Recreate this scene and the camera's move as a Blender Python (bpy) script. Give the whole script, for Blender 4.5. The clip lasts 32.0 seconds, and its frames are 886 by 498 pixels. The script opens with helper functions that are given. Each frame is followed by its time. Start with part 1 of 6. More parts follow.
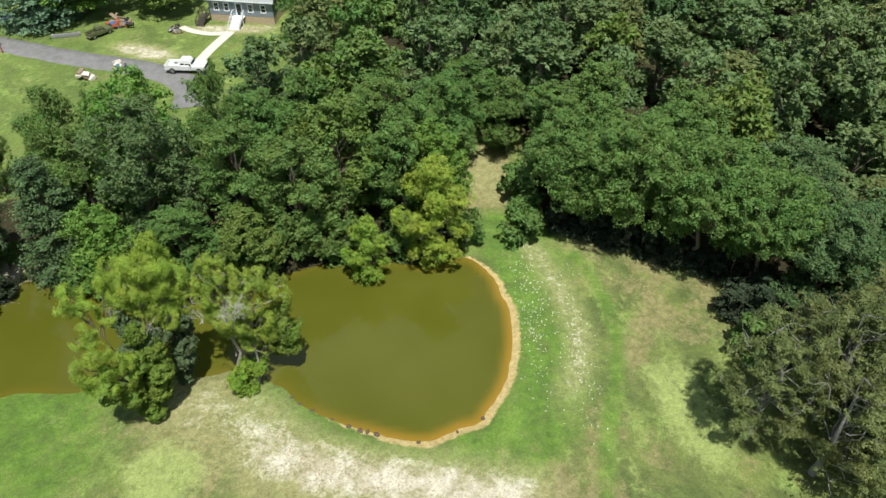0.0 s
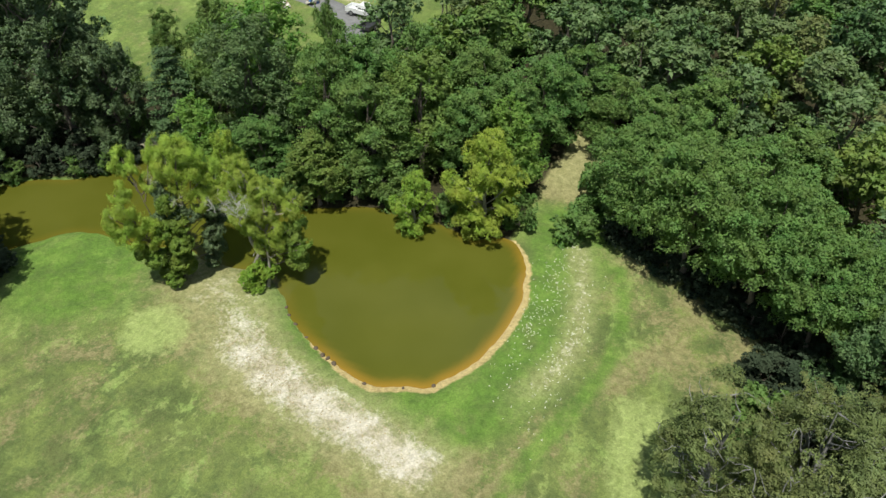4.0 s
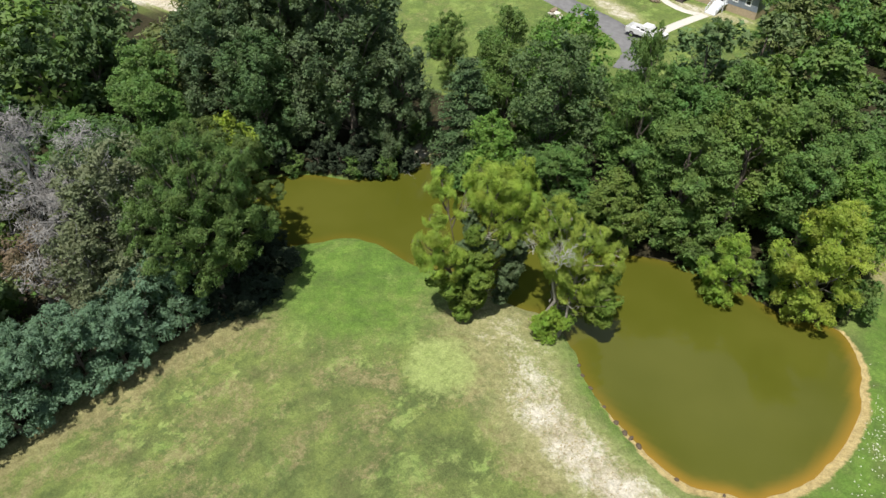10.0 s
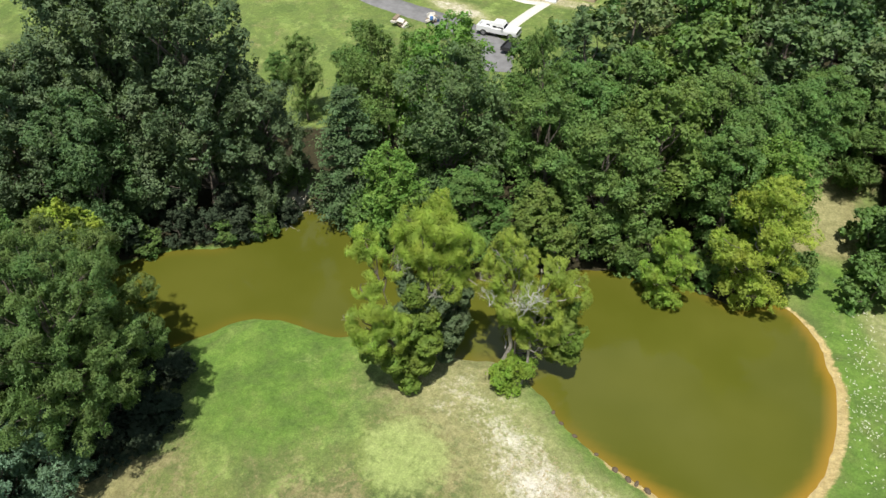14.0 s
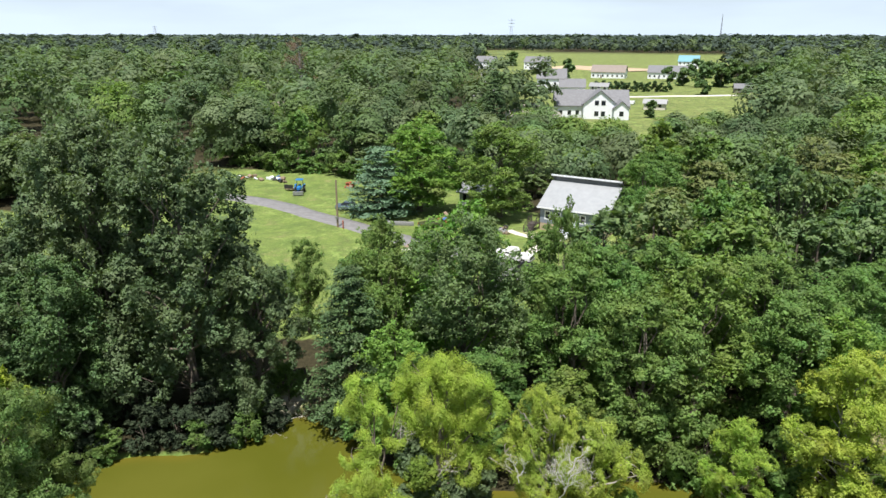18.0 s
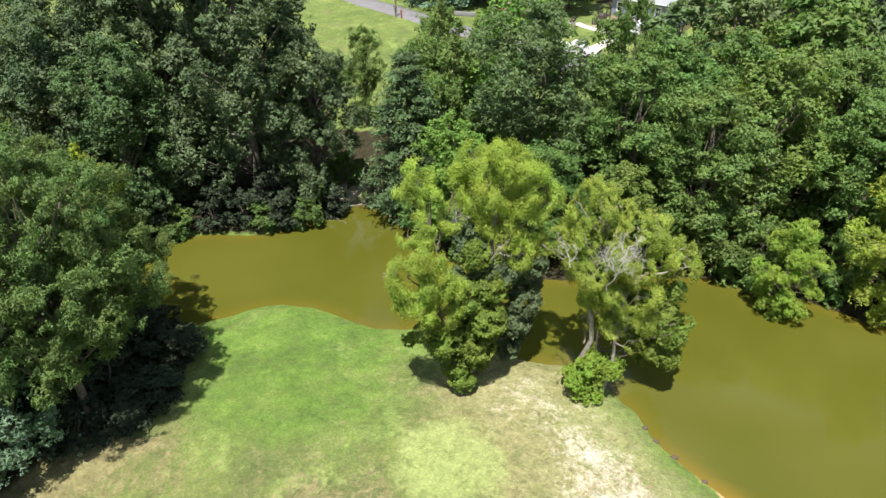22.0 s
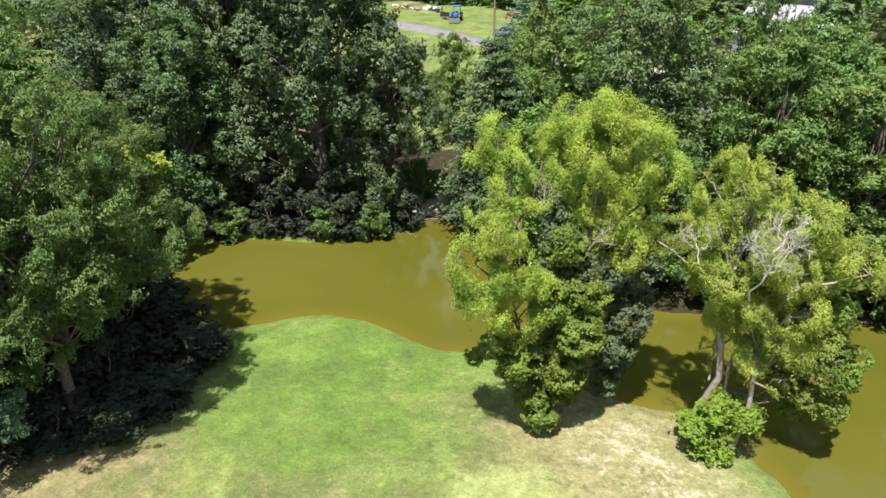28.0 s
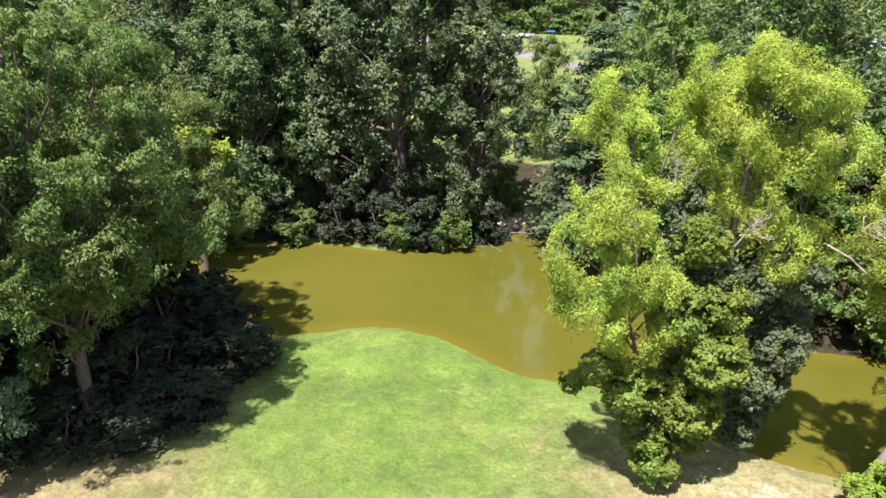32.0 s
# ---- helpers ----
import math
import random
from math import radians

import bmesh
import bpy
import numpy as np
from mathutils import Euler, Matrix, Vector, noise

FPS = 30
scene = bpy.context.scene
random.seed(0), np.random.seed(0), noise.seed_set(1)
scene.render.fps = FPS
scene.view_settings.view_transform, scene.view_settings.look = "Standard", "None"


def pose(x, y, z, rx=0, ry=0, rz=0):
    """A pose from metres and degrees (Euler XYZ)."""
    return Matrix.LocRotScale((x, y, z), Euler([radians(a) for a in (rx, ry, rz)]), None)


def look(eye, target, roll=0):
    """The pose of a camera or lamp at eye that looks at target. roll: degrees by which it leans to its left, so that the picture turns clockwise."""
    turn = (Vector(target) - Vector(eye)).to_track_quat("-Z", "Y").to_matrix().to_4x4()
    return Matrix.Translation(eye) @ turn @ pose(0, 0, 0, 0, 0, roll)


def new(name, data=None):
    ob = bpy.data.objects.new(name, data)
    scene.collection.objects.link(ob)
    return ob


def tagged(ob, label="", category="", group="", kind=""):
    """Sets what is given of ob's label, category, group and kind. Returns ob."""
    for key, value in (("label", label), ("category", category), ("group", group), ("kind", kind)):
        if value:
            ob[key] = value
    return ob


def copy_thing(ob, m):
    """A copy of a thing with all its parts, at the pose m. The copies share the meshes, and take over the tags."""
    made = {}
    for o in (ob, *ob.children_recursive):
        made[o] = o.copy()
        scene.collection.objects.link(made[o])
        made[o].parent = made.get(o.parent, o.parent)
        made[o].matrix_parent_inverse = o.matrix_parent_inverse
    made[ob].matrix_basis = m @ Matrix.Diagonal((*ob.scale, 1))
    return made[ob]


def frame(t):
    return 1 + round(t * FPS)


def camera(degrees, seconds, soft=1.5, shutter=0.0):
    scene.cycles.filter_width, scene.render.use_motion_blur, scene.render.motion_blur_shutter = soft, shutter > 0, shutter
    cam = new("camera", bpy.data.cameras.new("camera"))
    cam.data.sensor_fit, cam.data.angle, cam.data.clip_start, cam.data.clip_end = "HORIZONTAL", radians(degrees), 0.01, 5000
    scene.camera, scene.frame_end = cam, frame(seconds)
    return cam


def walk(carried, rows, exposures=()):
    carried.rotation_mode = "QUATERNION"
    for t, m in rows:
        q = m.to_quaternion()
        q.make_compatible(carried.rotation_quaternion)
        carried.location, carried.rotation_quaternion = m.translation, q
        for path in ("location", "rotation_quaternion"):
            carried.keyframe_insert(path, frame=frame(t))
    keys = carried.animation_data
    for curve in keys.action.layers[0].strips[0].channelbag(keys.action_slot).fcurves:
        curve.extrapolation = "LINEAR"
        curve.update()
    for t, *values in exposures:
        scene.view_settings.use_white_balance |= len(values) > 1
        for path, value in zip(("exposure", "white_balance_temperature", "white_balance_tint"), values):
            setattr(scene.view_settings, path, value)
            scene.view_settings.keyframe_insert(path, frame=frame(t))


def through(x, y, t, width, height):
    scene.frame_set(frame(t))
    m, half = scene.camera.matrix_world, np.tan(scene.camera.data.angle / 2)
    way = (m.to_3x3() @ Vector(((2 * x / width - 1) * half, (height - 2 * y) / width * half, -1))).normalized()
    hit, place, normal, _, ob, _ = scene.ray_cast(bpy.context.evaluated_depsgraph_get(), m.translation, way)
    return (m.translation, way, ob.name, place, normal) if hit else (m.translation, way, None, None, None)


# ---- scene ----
cam = camera(64.4, 32.0, soft=1.5)
METRES, EYE, TILT, LEAN, TURN = 90.0, 50.0, -41.0, 0.0, 0.0
ROWS = [
    (0.0, 0.0, 0.0, 0.0, 0.0, 0.0, -0.0),
    (0.5, 0.0409, 0.0041, 0.0041, 0.45, -0.04, -0.54),
    (1.0, 0.0888, 0.0067, 0.0077, 2.05, -0.13, -2.09),
    (1.5, 0.1367, 0.0083, 0.0097, 5.22, -0.34, -4.77),
    (2.0, 0.1824, 0.0103, 0.0102, 9.11, -0.8, -8.12),
    (2.5, 0.2068, 0.0115, 0.0089, 17.78, -2.6, -15.12),
    (4.5, 0.223, 0.0459, 0.0018, 21.34, -3.63, -17.71),
    (5.0, 0.2186, 0.0586, 0.0055, 34.87, -8.77, -26.38),
    (5.5, 0.214, 0.0695, 0.0106, 44.27, -13.29, -31.12),
    (6.0, 0.2076, 0.0793, 0.0166, 58.53, -21.25, -36.24),
    (6.5, 0.1984, 0.0859, 0.0236, 64.11, -24.63, -37.66),
    (7.0, 0.1835, 0.0866, 0.0242, 64.06, -24.59, -37.74),
    (7.5, 0.1667, 0.082, 0.021, 62.01, -23.28, -37.28),
    (8.0, 0.1452, 0.0729, 0.0137, 53.83, -18.47, -34.87),
    (8.5, 0.1207, 0.0604, 0.0022, 47.94, -15.23, -32.73),
    (9.0, 0.0896, 0.0472, -0.009, 40.2, -11.26, -29.14),
    (9.5, 0.0594, 0.037, -0.0163, 34.08, -8.42, -25.93),
    (10.0, 0.0286, 0.0311, -0.0186, 32.29, -7.62, -24.9),
    (10.5, -0.0003, 0.0305, -0.016, 28.23, -5.97, -22.41),
    (11.0, -0.0302, 0.0346, -0.0112, 23.66, -4.26, -19.35),
    (11.5, -0.0535, 0.0409, -0.0053, 21.72, -3.62, -17.99),
    (12.0, -0.0743, 0.0506, -0.0003, 21.48, -3.51, -17.79),
    (12.5, -0.0903, 0.0606, 0.0038, 20.81, -3.3, -17.22),
    (13.0, -0.0977, 0.0694, 0.0028, 18.81, -2.73, -15.83),
    (13.5, -0.0983, 0.0766, -0.0034, 17.17, -2.32, -14.57),
    (15.5, -0.104, 0.1323, -0.0465, 17.19, 2.34, -14.51),
    (16.0, -0.1071, 0.151, -0.0588, 17.27, 7.43, -14.56),
    (16.5, -0.1094, 0.1686, -0.0741, 17.36, 12.05, -14.62),
    (17.0, -0.11, 0.1816, -0.0885, 17.39, 16.5, -14.66),
    (17.5, -0.11, 0.1851, -0.0938, 17.53, 20.39, -14.76),
    (18.0, -0.1102, 0.1883, -0.1003, 17.72, 21.83, -14.89),
    (18.5, -0.1104, 0.1896, -0.1041, 17.76, 20.74, -14.92),
    (19.0, -0.1107, 0.1905, -0.1067, 18.26, 18.57, -15.26),
    (19.5, -0.1109, 0.1913, -0.1084, 19.76, 16.36, -16.35),
    (20.0, -0.1108, 0.1932, -0.1096, 21.45, 14.43, -17.53),
    (20.5, -0.1104, 0.195, -0.1095, 21.85, 11.45, -17.67),
    (21.0, -0.1104, 0.1958, -0.1087, 21.89, 8.78, -17.65),
    (21.5, -0.1102, 0.1964, -0.1085, 21.96, 7.36, -17.64),
    (22.0, -0.1102, 0.197, -0.1091, 22.04, 4.77, -17.63),
    (22.5, -0.1102, 0.1984, -0.1113, 22.04, 3.96, -17.66),
    (23.0, -0.1107, 0.2016, -0.1139, 22.02, 3.95, -17.66),
    (23.5, -0.1123, 0.2074, -0.1151, 22.04, 3.98, -17.68),
    (24.0, -0.1156, 0.2182, -0.1163, 22.11, 3.96, -17.69),
    (24.5, -0.1209, 0.2334, -0.1191, 22.08, 4.04, -17.69),
    (25.0, -0.127, 0.2482, -0.1164, 22.16, 4.73, -17.68),
    (25.5, -0.1322, 0.2607, -0.1142, 22.33, 6.38, -17.74),
    (27.5, -0.1354, 0.2955, -0.1355, 27.21, 7.6, -20.97),
    (28.0, -0.1353, 0.3009, -0.141, 29.27, 8.46, -22.27),
    (28.5, -0.1363, 0.308, -0.1471, 30.31, 9.77, -22.97),
    (29.0, -0.1383, 0.3163, -0.1529, 32.04, 10.73, -24.05),
    (29.5, -0.1408, 0.3239, -0.1566, 32.41, 11.04, -24.32),
    (30.0, -0.1446, 0.332, -0.1599, 32.4, 11.09, -24.36),
    (30.5, -0.1494, 0.3397, -0.1611, 32.59, 10.96, -24.51),
    (31.0, -0.1558, 0.3473, -0.16, 33.33, 10.6, -25.01),
    (31.5, -0.1636, 0.3546, -0.1571, 34.44, 10.06, -25.7),
    (32.0, -0.1722, 0.3632, -0.1537, 35.56, 9.45, -26.35),
]
walk(cam, [(t, pose(0, 0, EYE, TILT, LEAN, TURN) @ pose(METRES * x, METRES * y, METRES * z, 90 + pitch, roll, yaw)) for t, x, y, z, yaw, pitch, roll in ROWS],
     exposures=[(0.0, 0.10, 6500, 6), (2.0, 0.14, 6500, 5), (5.0, -0.06, 6500, 6), (8.0, -0.02, 6500, 11), (10.0, 0.04, 6500, 11), (13.0, 0.14, 6500, 10), (16.0, 0.36, 6500, 11), (17.0, 0.50, 6500, 12), (18.0, 0.48, 6500, 12), (19.0, 0.48, 6500, 13), (20.0, 0.68, 6500, 17), (21.0, 0.70, 6500, 18), (22.0, 0.60, 6500, 16), (25.0, 0.48, 6500, 15), (28.0, 0.76, 6500, 21), (32.0, 1.10, 6500, 31)])

# ---- light ----
SUN_EL, SUN_AZ = 69.0, 192.0      # degrees above the horizon; degrees from +y towards -x
world = bpy.data.worlds.new("sky")
scene.world = world
world.use_nodes = True
wn = world.node_tree.nodes
wl = world.node_tree.links
sky = wn.new("ShaderNodeTexSky")
sky.sky_type = "NISHITA"
sky.sun_disc = False
sky.sun_elevation = radians(SUN_EL)
sky.sun_rotation = radians(-SUN_AZ)
sky.air_density, sky.dust_density, sky.ozone_density = 1.0, 1.0, 1.0
wn["Background"].inputs[1].default_value = 0.043
sky_tc, sky_map, cloud = wn.new("ShaderNodeTexCoord"), wn.new("ShaderNodeMapping"), wn.new("ShaderNodeTexNoise")
sky_map.inputs["Scale"].default_value = (1, 1, 5)
cloud.inputs["Scale"].default_value, cloud.inputs["Detail"].default_value = 3.2, 7
cloud_ramp, cloud_mix = wn.new("ShaderNodeValToRGB"), wn.new("ShaderNodeMix")
cloud_ramp.color_ramp.elements[0].position, cloud_ramp.color_ramp.elements[1].position = 0.36, 0.62
cloud_mix.data_type = "RGBA"
cloud_mix.inputs[7].default_value = (10.6, 12.6, 14.8, 1)
wl.new(sky_tc.outputs["Generated"], sky_map.inputs[0])
wl.new(sky_map.outputs[0], cloud.inputs["Vector"])
wl.new(cloud.outputs[0], cloud_ramp.inputs[0])
wl.new(cloud_ramp.outputs[0], cloud_mix.inputs[0])
wl.new(sky.outputs[0], cloud_mix.inputs[6])
sky_sep, haze_fall, haze_mix = wn.new("ShaderNodeSeparateXYZ"), wn.new("ShaderNodeMapRange"), wn.new("ShaderNodeMix")
haze_fall.inputs["From Min"].default_value, haze_fall.inputs["From Max"].default_value = 0.0, 0.22
haze_fall.inputs["To Min"].default_value, haze_fall.inputs["To Max"].default_value = 0.85, 0.0
haze_mix.data_type = "RGBA"
haze_mix.inputs[7].default_value = (14.4, 17.4, 20.2, 1)
wl.new(sky_tc.outputs["Generated"], sky_sep.inputs[0])
wl.new(sky_sep.outputs[2], haze_fall.inputs[0])
wl.new(haze_fall.outputs[0], haze_mix.inputs[0])
wl.new(cloud_mix.outputs[2], haze_mix.inputs[6])
wl.new(haze_mix.outputs[2], wn["Background"].inputs[0])
sun = new("sun", bpy.data.lights.new("sun", "SUN"))
sun.data.energy, sun.data.angle, sun.data.color = 5.5, radians(0.53), (1.0, 0.95, 0.86)
sun_dir = Vector((-math.sin(radians(SUN_AZ)) * math.cos(radians(SUN_EL)), math.cos(radians(SUN_AZ)) * math.cos(radians(SUN_EL)), math.sin(radians(SUN_EL))))
sun.matrix_world = look(sun_dir * 200, (0, 0, 0))

# ---- materials ----


def material(name):
    m = bpy.data.materials.new(name)
    m.use_nodes = True
    return m, m.node_tree.nodes, m.node_tree.links, m.node_tree.nodes["Principled BSDF"]


def noise_node(n, l, scale, detail=4.0, rough=0.6, coords="Object", dist=0.0):
    tc = n.new("ShaderNodeTexCoord")
    t = n.new("ShaderNodeTexNoise")
    t.inputs["Scale"].default_value, t.inputs["Detail"].default_value, t.inputs["Roughness"].default_value = scale, detail, rough
    t.inputs["Distortion"].default_value = dist
    l.new(tc.outputs[coords], t.inputs["Vector"])
    return t


def ramp(n, l, source, stops):
    r = n.new("ShaderNodeValToRGB")
    e = r.color_ramp.elements
    while len(e) < len(stops):
        e.new(0.5)
    for el, (p, c) in zip(e, stops):
        el.position, el.color = p, (*c, 1)
    l.new(source, r.inputs[0])
    return r.outputs[0]


def mix(n, l, fac, a, b, mode="MIX"):
    m = n.new("ShaderNodeMix")
    m.data_type, m.blend_type = "RGBA", mode
    for socket, v in ((m.inputs[0], fac), (m.inputs[6], a), (m.inputs[7], b)):
        if isinstance(v, (int, float)):
            socket.default_value = v
        elif isinstance(v, tuple):
            socket.default_value = (*v, 1)
        else:
            l.new(v, socket)
    return m.outputs[2]


def maths(n, l, op, a, b=0.0, clamp=False):
    m = n.new("ShaderNodeMath")
    m.operation, m.use_clamp = op, clamp
    for socket, v in zip(m.inputs, (a, b)):
        if isinstance(v, (int, float)):
            socket.default_value = v
        else:
            l.new(v, socket)
    return m.outputs[0]


def bumped(n, l, bsdf, height, strength, distance):
    b = n.new("ShaderNodeBump")
    b.inputs["Strength"].default_value, b.inputs["Distance"].default_value = strength, distance
    l.new(height, b.inputs["Height"])
    l.new(b.outputs[0], bsdf.inputs["Normal"])


def plain(name, colour, rough=0.6, metal=0.0, vary=0.12, scale=3.0, bump=0.0):
    """A painted or solid surface with a little dirt and grain."""
    m, n, l, b = material(name)
    t = noise_node(n, l, scale)
    lo, hi = tuple(c * (1 - vary) for c in colour), tuple(min(1, c * (1 + vary)) for c in colour)
    l.new(ramp(n, l, t.outputs[0], ((0.3, lo), (0.7, hi))), b.inputs["Base Color"])
    b.inputs["Roughness"].default_value, b.inputs["Metallic"].default_value = rough, metal
    if bump:
        bumped(n, l, b, noise_node(n, l, scale * 12).outputs[0], bump, 0.02)
    return m


def leaves(name, dark, light, through=0.3, gloss=0.55, patch=0.9, swing=1.8):
    """Foliage: every leaf spray and every tree has a slightly different green, and some light comes through."""
    m, n, l, b = material(name)
    geo, info = n.new("ShaderNodeNewGeometry"), n.new("ShaderNodeObjectInfo")
    c = ramp(n, l, geo.outputs["Random Per Island"], ((0.0, tuple(0.58 * a_ + 0.42 * b_ for a_, b_ in zip(dark, light))), (1.0, tuple(0.28 * a_ + 0.72 * b_ for a_, b_ in zip(dark, light)))))
    hsv = n.new("ShaderNodeHueSaturation")
    l.new(c, hsv.inputs["Color"])
    tone = maths(n, l, "MULTIPLY", noise_node(n, l, 0.55 * patch, 2).outputs[0], 0.09)
    l.new(maths(n, l, "ADD", maths(n, l, "ADD", maths(n, l, "MULTIPLY", info.outputs["Random"], 0.024), tone), 0.444), hsv.inputs["Hue"])
    l.new(maths(n, l, "ADD", maths(n, l, "MULTIPLY", noise_node(n, l, patch, 3).outputs[0], swing), 1.1 - 0.5 * swing), hsv.inputs["Value"])
    l.new(hsv.outputs[0], b.inputs["Base Color"])
    b.inputs["Roughness"].default_value = gloss
    b.inputs["Specular IOR Level"].default_value = 0.2
    tr = n.new("ShaderNodeBsdfTranslucent")
    l.new(mix(n, l, 1.0, hsv.outputs[0], (1.42, 1.55, 0.66), "MULTIPLY"), tr.inputs["Color"])
    ms = n.new("ShaderNodeMixShader")
    ms.inputs[0].default_value = through
    l.new(b.outputs[0], ms.inputs[1])
    l.new(tr.outputs[0], ms.inputs[2])
    l.new(ms.outputs[0], n["Material Output"].inputs["Surface"])
    return m


M_OAK = leaves("oak_leaves", (0.044, 0.084, 0.032), (0.130, 0.208, 0.084), 0.27)
M_MIX = leaves("mixed_leaves", (0.054, 0.106, 0.028), (0.160, 0.262, 0.075), 0.3)
M_MAPLE = leaves("maple_leaves", (0.072, 0.140, 0.026), (0.195, 0.325, 0.072), 0.34)
M_WILLOW = leaves("willow_leaves", (0.150, 0.208, 0.030), (0.342, 0.452, 0.086), 0.36)
M_WILLOWDULL = leaves("dull_willow_leaves", (0.142, 0.198, 0.033), (0.318, 0.424, 0.088), 0.35)
M_YELLOW = leaves("yellowing_leaves", (0.075, 0.124, 0.028), (0.190, 0.272, 0.072), 0.32)
M_PINE = leaves("pine_needles", (0.045, 0.094, 0.054), (0.178, 0.288, 0.176), 0.18)
M_HEMLOCK = leaves("cedar_needles", (0.034, 0.07, 0.03), (0.095, 0.16, 0.064), 0.15)
M_SCRUB = leaves("scrub_pine_needles", (0.062, 0.080, 0.027), (0.182, 0.214, 0.076), 0.18)
M_GREY = leaves("thin_grey_leaves", (0.082, 0.102, 0.054), (0.195, 0.222, 0.128), 0.25)
# mixed leaves paled and greyed: distance haze put into the leaf colour
M_HAZEMIX = leaves("hazed_woodland_leaves", (0.066, 0.108, 0.044), (0.168, 0.240, 0.100), 0.28)
M_SPREAD = leaves("spreading_oak_leaves", (0.048, 0.086, 0.025), (0.146, 0.222, 0.068), 0.28)
M_BUSH = leaves("bright_bush_leaves", (0.110, 0.172, 0.020), (0.250, 0.358, 0.058), 0.34)
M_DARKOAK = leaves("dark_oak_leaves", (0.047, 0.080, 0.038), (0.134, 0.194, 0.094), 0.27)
M_VINE = leaves("vine_leaves", (0.082, 0.128, 0.020), (0.188, 0.262, 0.052), 0.34)
# near-black needles: the shade under the trees is put into this colour
M_SHADE = leaves("shade_tinted_needles", (0.018, 0.030, 0.016), (0.046, 0.066, 0.038), 0.06, 0.9)
M_FARMIX = leaves("distant_mixed_leaves", (0.056, 0.098, 0.038), (0.150, 0.222, 0.090), 0.28, 0.6, 0.06, 2.0)
M_FAROAK = leaves("distant_oak_leaves", (0.052, 0.084, 0.040), (0.138, 0.190, 0.092), 0.26, 0.6, 0.05, 2.0)
M_FARPINE = leaves("distant_pine_needles", (0.026, 0.045, 0.034), (0.066, 0.092, 0.074), 0.15, 0.7, 0.02, 1.0)
M_DEADTWIG = leaves("bare_grey_twigs", (0.150, 0.146, 0.142), (0.300, 0.292, 0.285), 0.05, 0.8)
M_BROWN = leaves("withered_leaves", (0.110, 0.078, 0.052), (0.210, 0.155, 0.110), 0.2)

bark_m, n_, l_, b_ = material("bark")
t_ = noise_node(n_, l_, 6, 6, 0.7)
l_.new(ramp(n_, l_, t_.outputs[0], ((0.3, (0.07, 0.055, 0.042)), (0.7, (0.21, 0.18, 0.15)))), b_.inputs["Base Color"])
b_.inputs["Roughness"].default_value = 0.9
bumped(n_, l_, b_, t_.outputs[0], 0.8, 0.04)
M_BARK = bark_m
M_TWIG = plain("grey_twigs", (0.235, 0.232, 0.228), 0.9, 0, 0.25, 5, 0.4)
M_WILLOWBARK = plain("grey_willow_bark", (0.27, 0.25, 0.215), 0.9, 0, 0.3, 5, 0.6)
M_BLEACHED = plain("bleached_limbs", (0.50, 0.485, 0.455), 0.85, 0, 0.2, 5, 0.4)
M_PALE_BARK = plain("pale_bark", (0.42, 0.40, 0.36), 0.85, 0, 0.3, 5, 0.6)

# ---- the plan of the ground ----
SHORE = [(2.3, 56.2), (4.9, 53.3), (6.4, 49.8), (6.7, 46.0), (6.4, 42.5), (5.6, 39.3), (4.2, 36.6), (2.0, 34.7), (-2.3, 33.4), (-6.8, 34.4),
         (-11.6, 36.7), (-14.6, 38.9), (-16.6, 40.4), (-18.8, 41.0), (-21.7, 40.0), (-24.8, 39.9), (-28.0, 40.4), (-30.2, 39.0), (-32.4, 38.3),
         (-36.1, 38.0), (-40.5, 36.7), (-42.3, 33.8), (-45.0, 31.2), (-50.5, 30.2), (-55.0, 32.0), (-56.5, 35.5), (-54.5, 38.8), (-51.5, 42.2),
         (-47.8, 44.0), (-45.2, 48.2), (-43.0, 52.6), (-38.5, 51.8), (-33.0, 49.2), (-26.5, 48.8), (-20.5, 51.0), (-14.7, 54.2), (-10.0, 55.6),
         (-4.8, 55.4), (-1.2, 54.6)]


def spline(points, closed, steps=6):
    """Points along a Catmull-Rom curve."""
    p = np.array(points, float)
    n = len(p)
    out = []
    for i in range(n if closed else n - 1):
        a, b, c, d = (p[(i + k) % n] if closed else p[min(max(i + k, 0), n - 1)] for k in (-1, 0, 1, 2))
        for s in np.arange(steps) / steps:
            out.append(0.5 * (2 * b + (c - a) * s + (2 * a - 5 * b + 4 * c - d) * s * s + (3 * b - a - 3 * c + d) * s ** 3))
    if not closed:
        out.append(p[-1])
    return np.array(out)


def inside(x, y, poly):
    """Whether the points lie in the polygon."""
    x, y = np.asarray(x, float), np.asarray(y, float)
    r = np.zeros(x.shape, bool)
    for (x0, y0), (x1, y1) in zip(poly, np.roll(poly, -1, axis=0)):
        if y0 != y1:
            r ^= ((y0 > y) != (y1 > y)) & (x < (x1 - x0) * (y - y0) / (y1 - y0) + x0)
    return r


def away(x, y, line, closed=False):
    """The distance of the points from a line of short pieces."""
    x, y = np.asarray(x, float), np.asarray(y, float)
    best = np.full(x.shape, 1e9)
    ends = np.roll(line, -1, axis=0) if closed else line[1:]
    for (x0, y0), (x1, y1) in zip(line, ends):
        dx, dy = x1 - x0, y1 - y0
        t = np.clip(((x - x0) * dx + (y - y0) * dy) / (dx * dx + dy * dy + 1e-9), 0, 1)
        best = np.minimum(best, (x - x0 - t * dx) ** 2 + (y - y0 - t * dy) ** 2)
    return np.sqrt(best)


def smooth(v, a, b):
    s = np.clip((np.asarray(v, float) - a) / (b - a), 0, 1)
    return s * s * (3 - 2 * s)


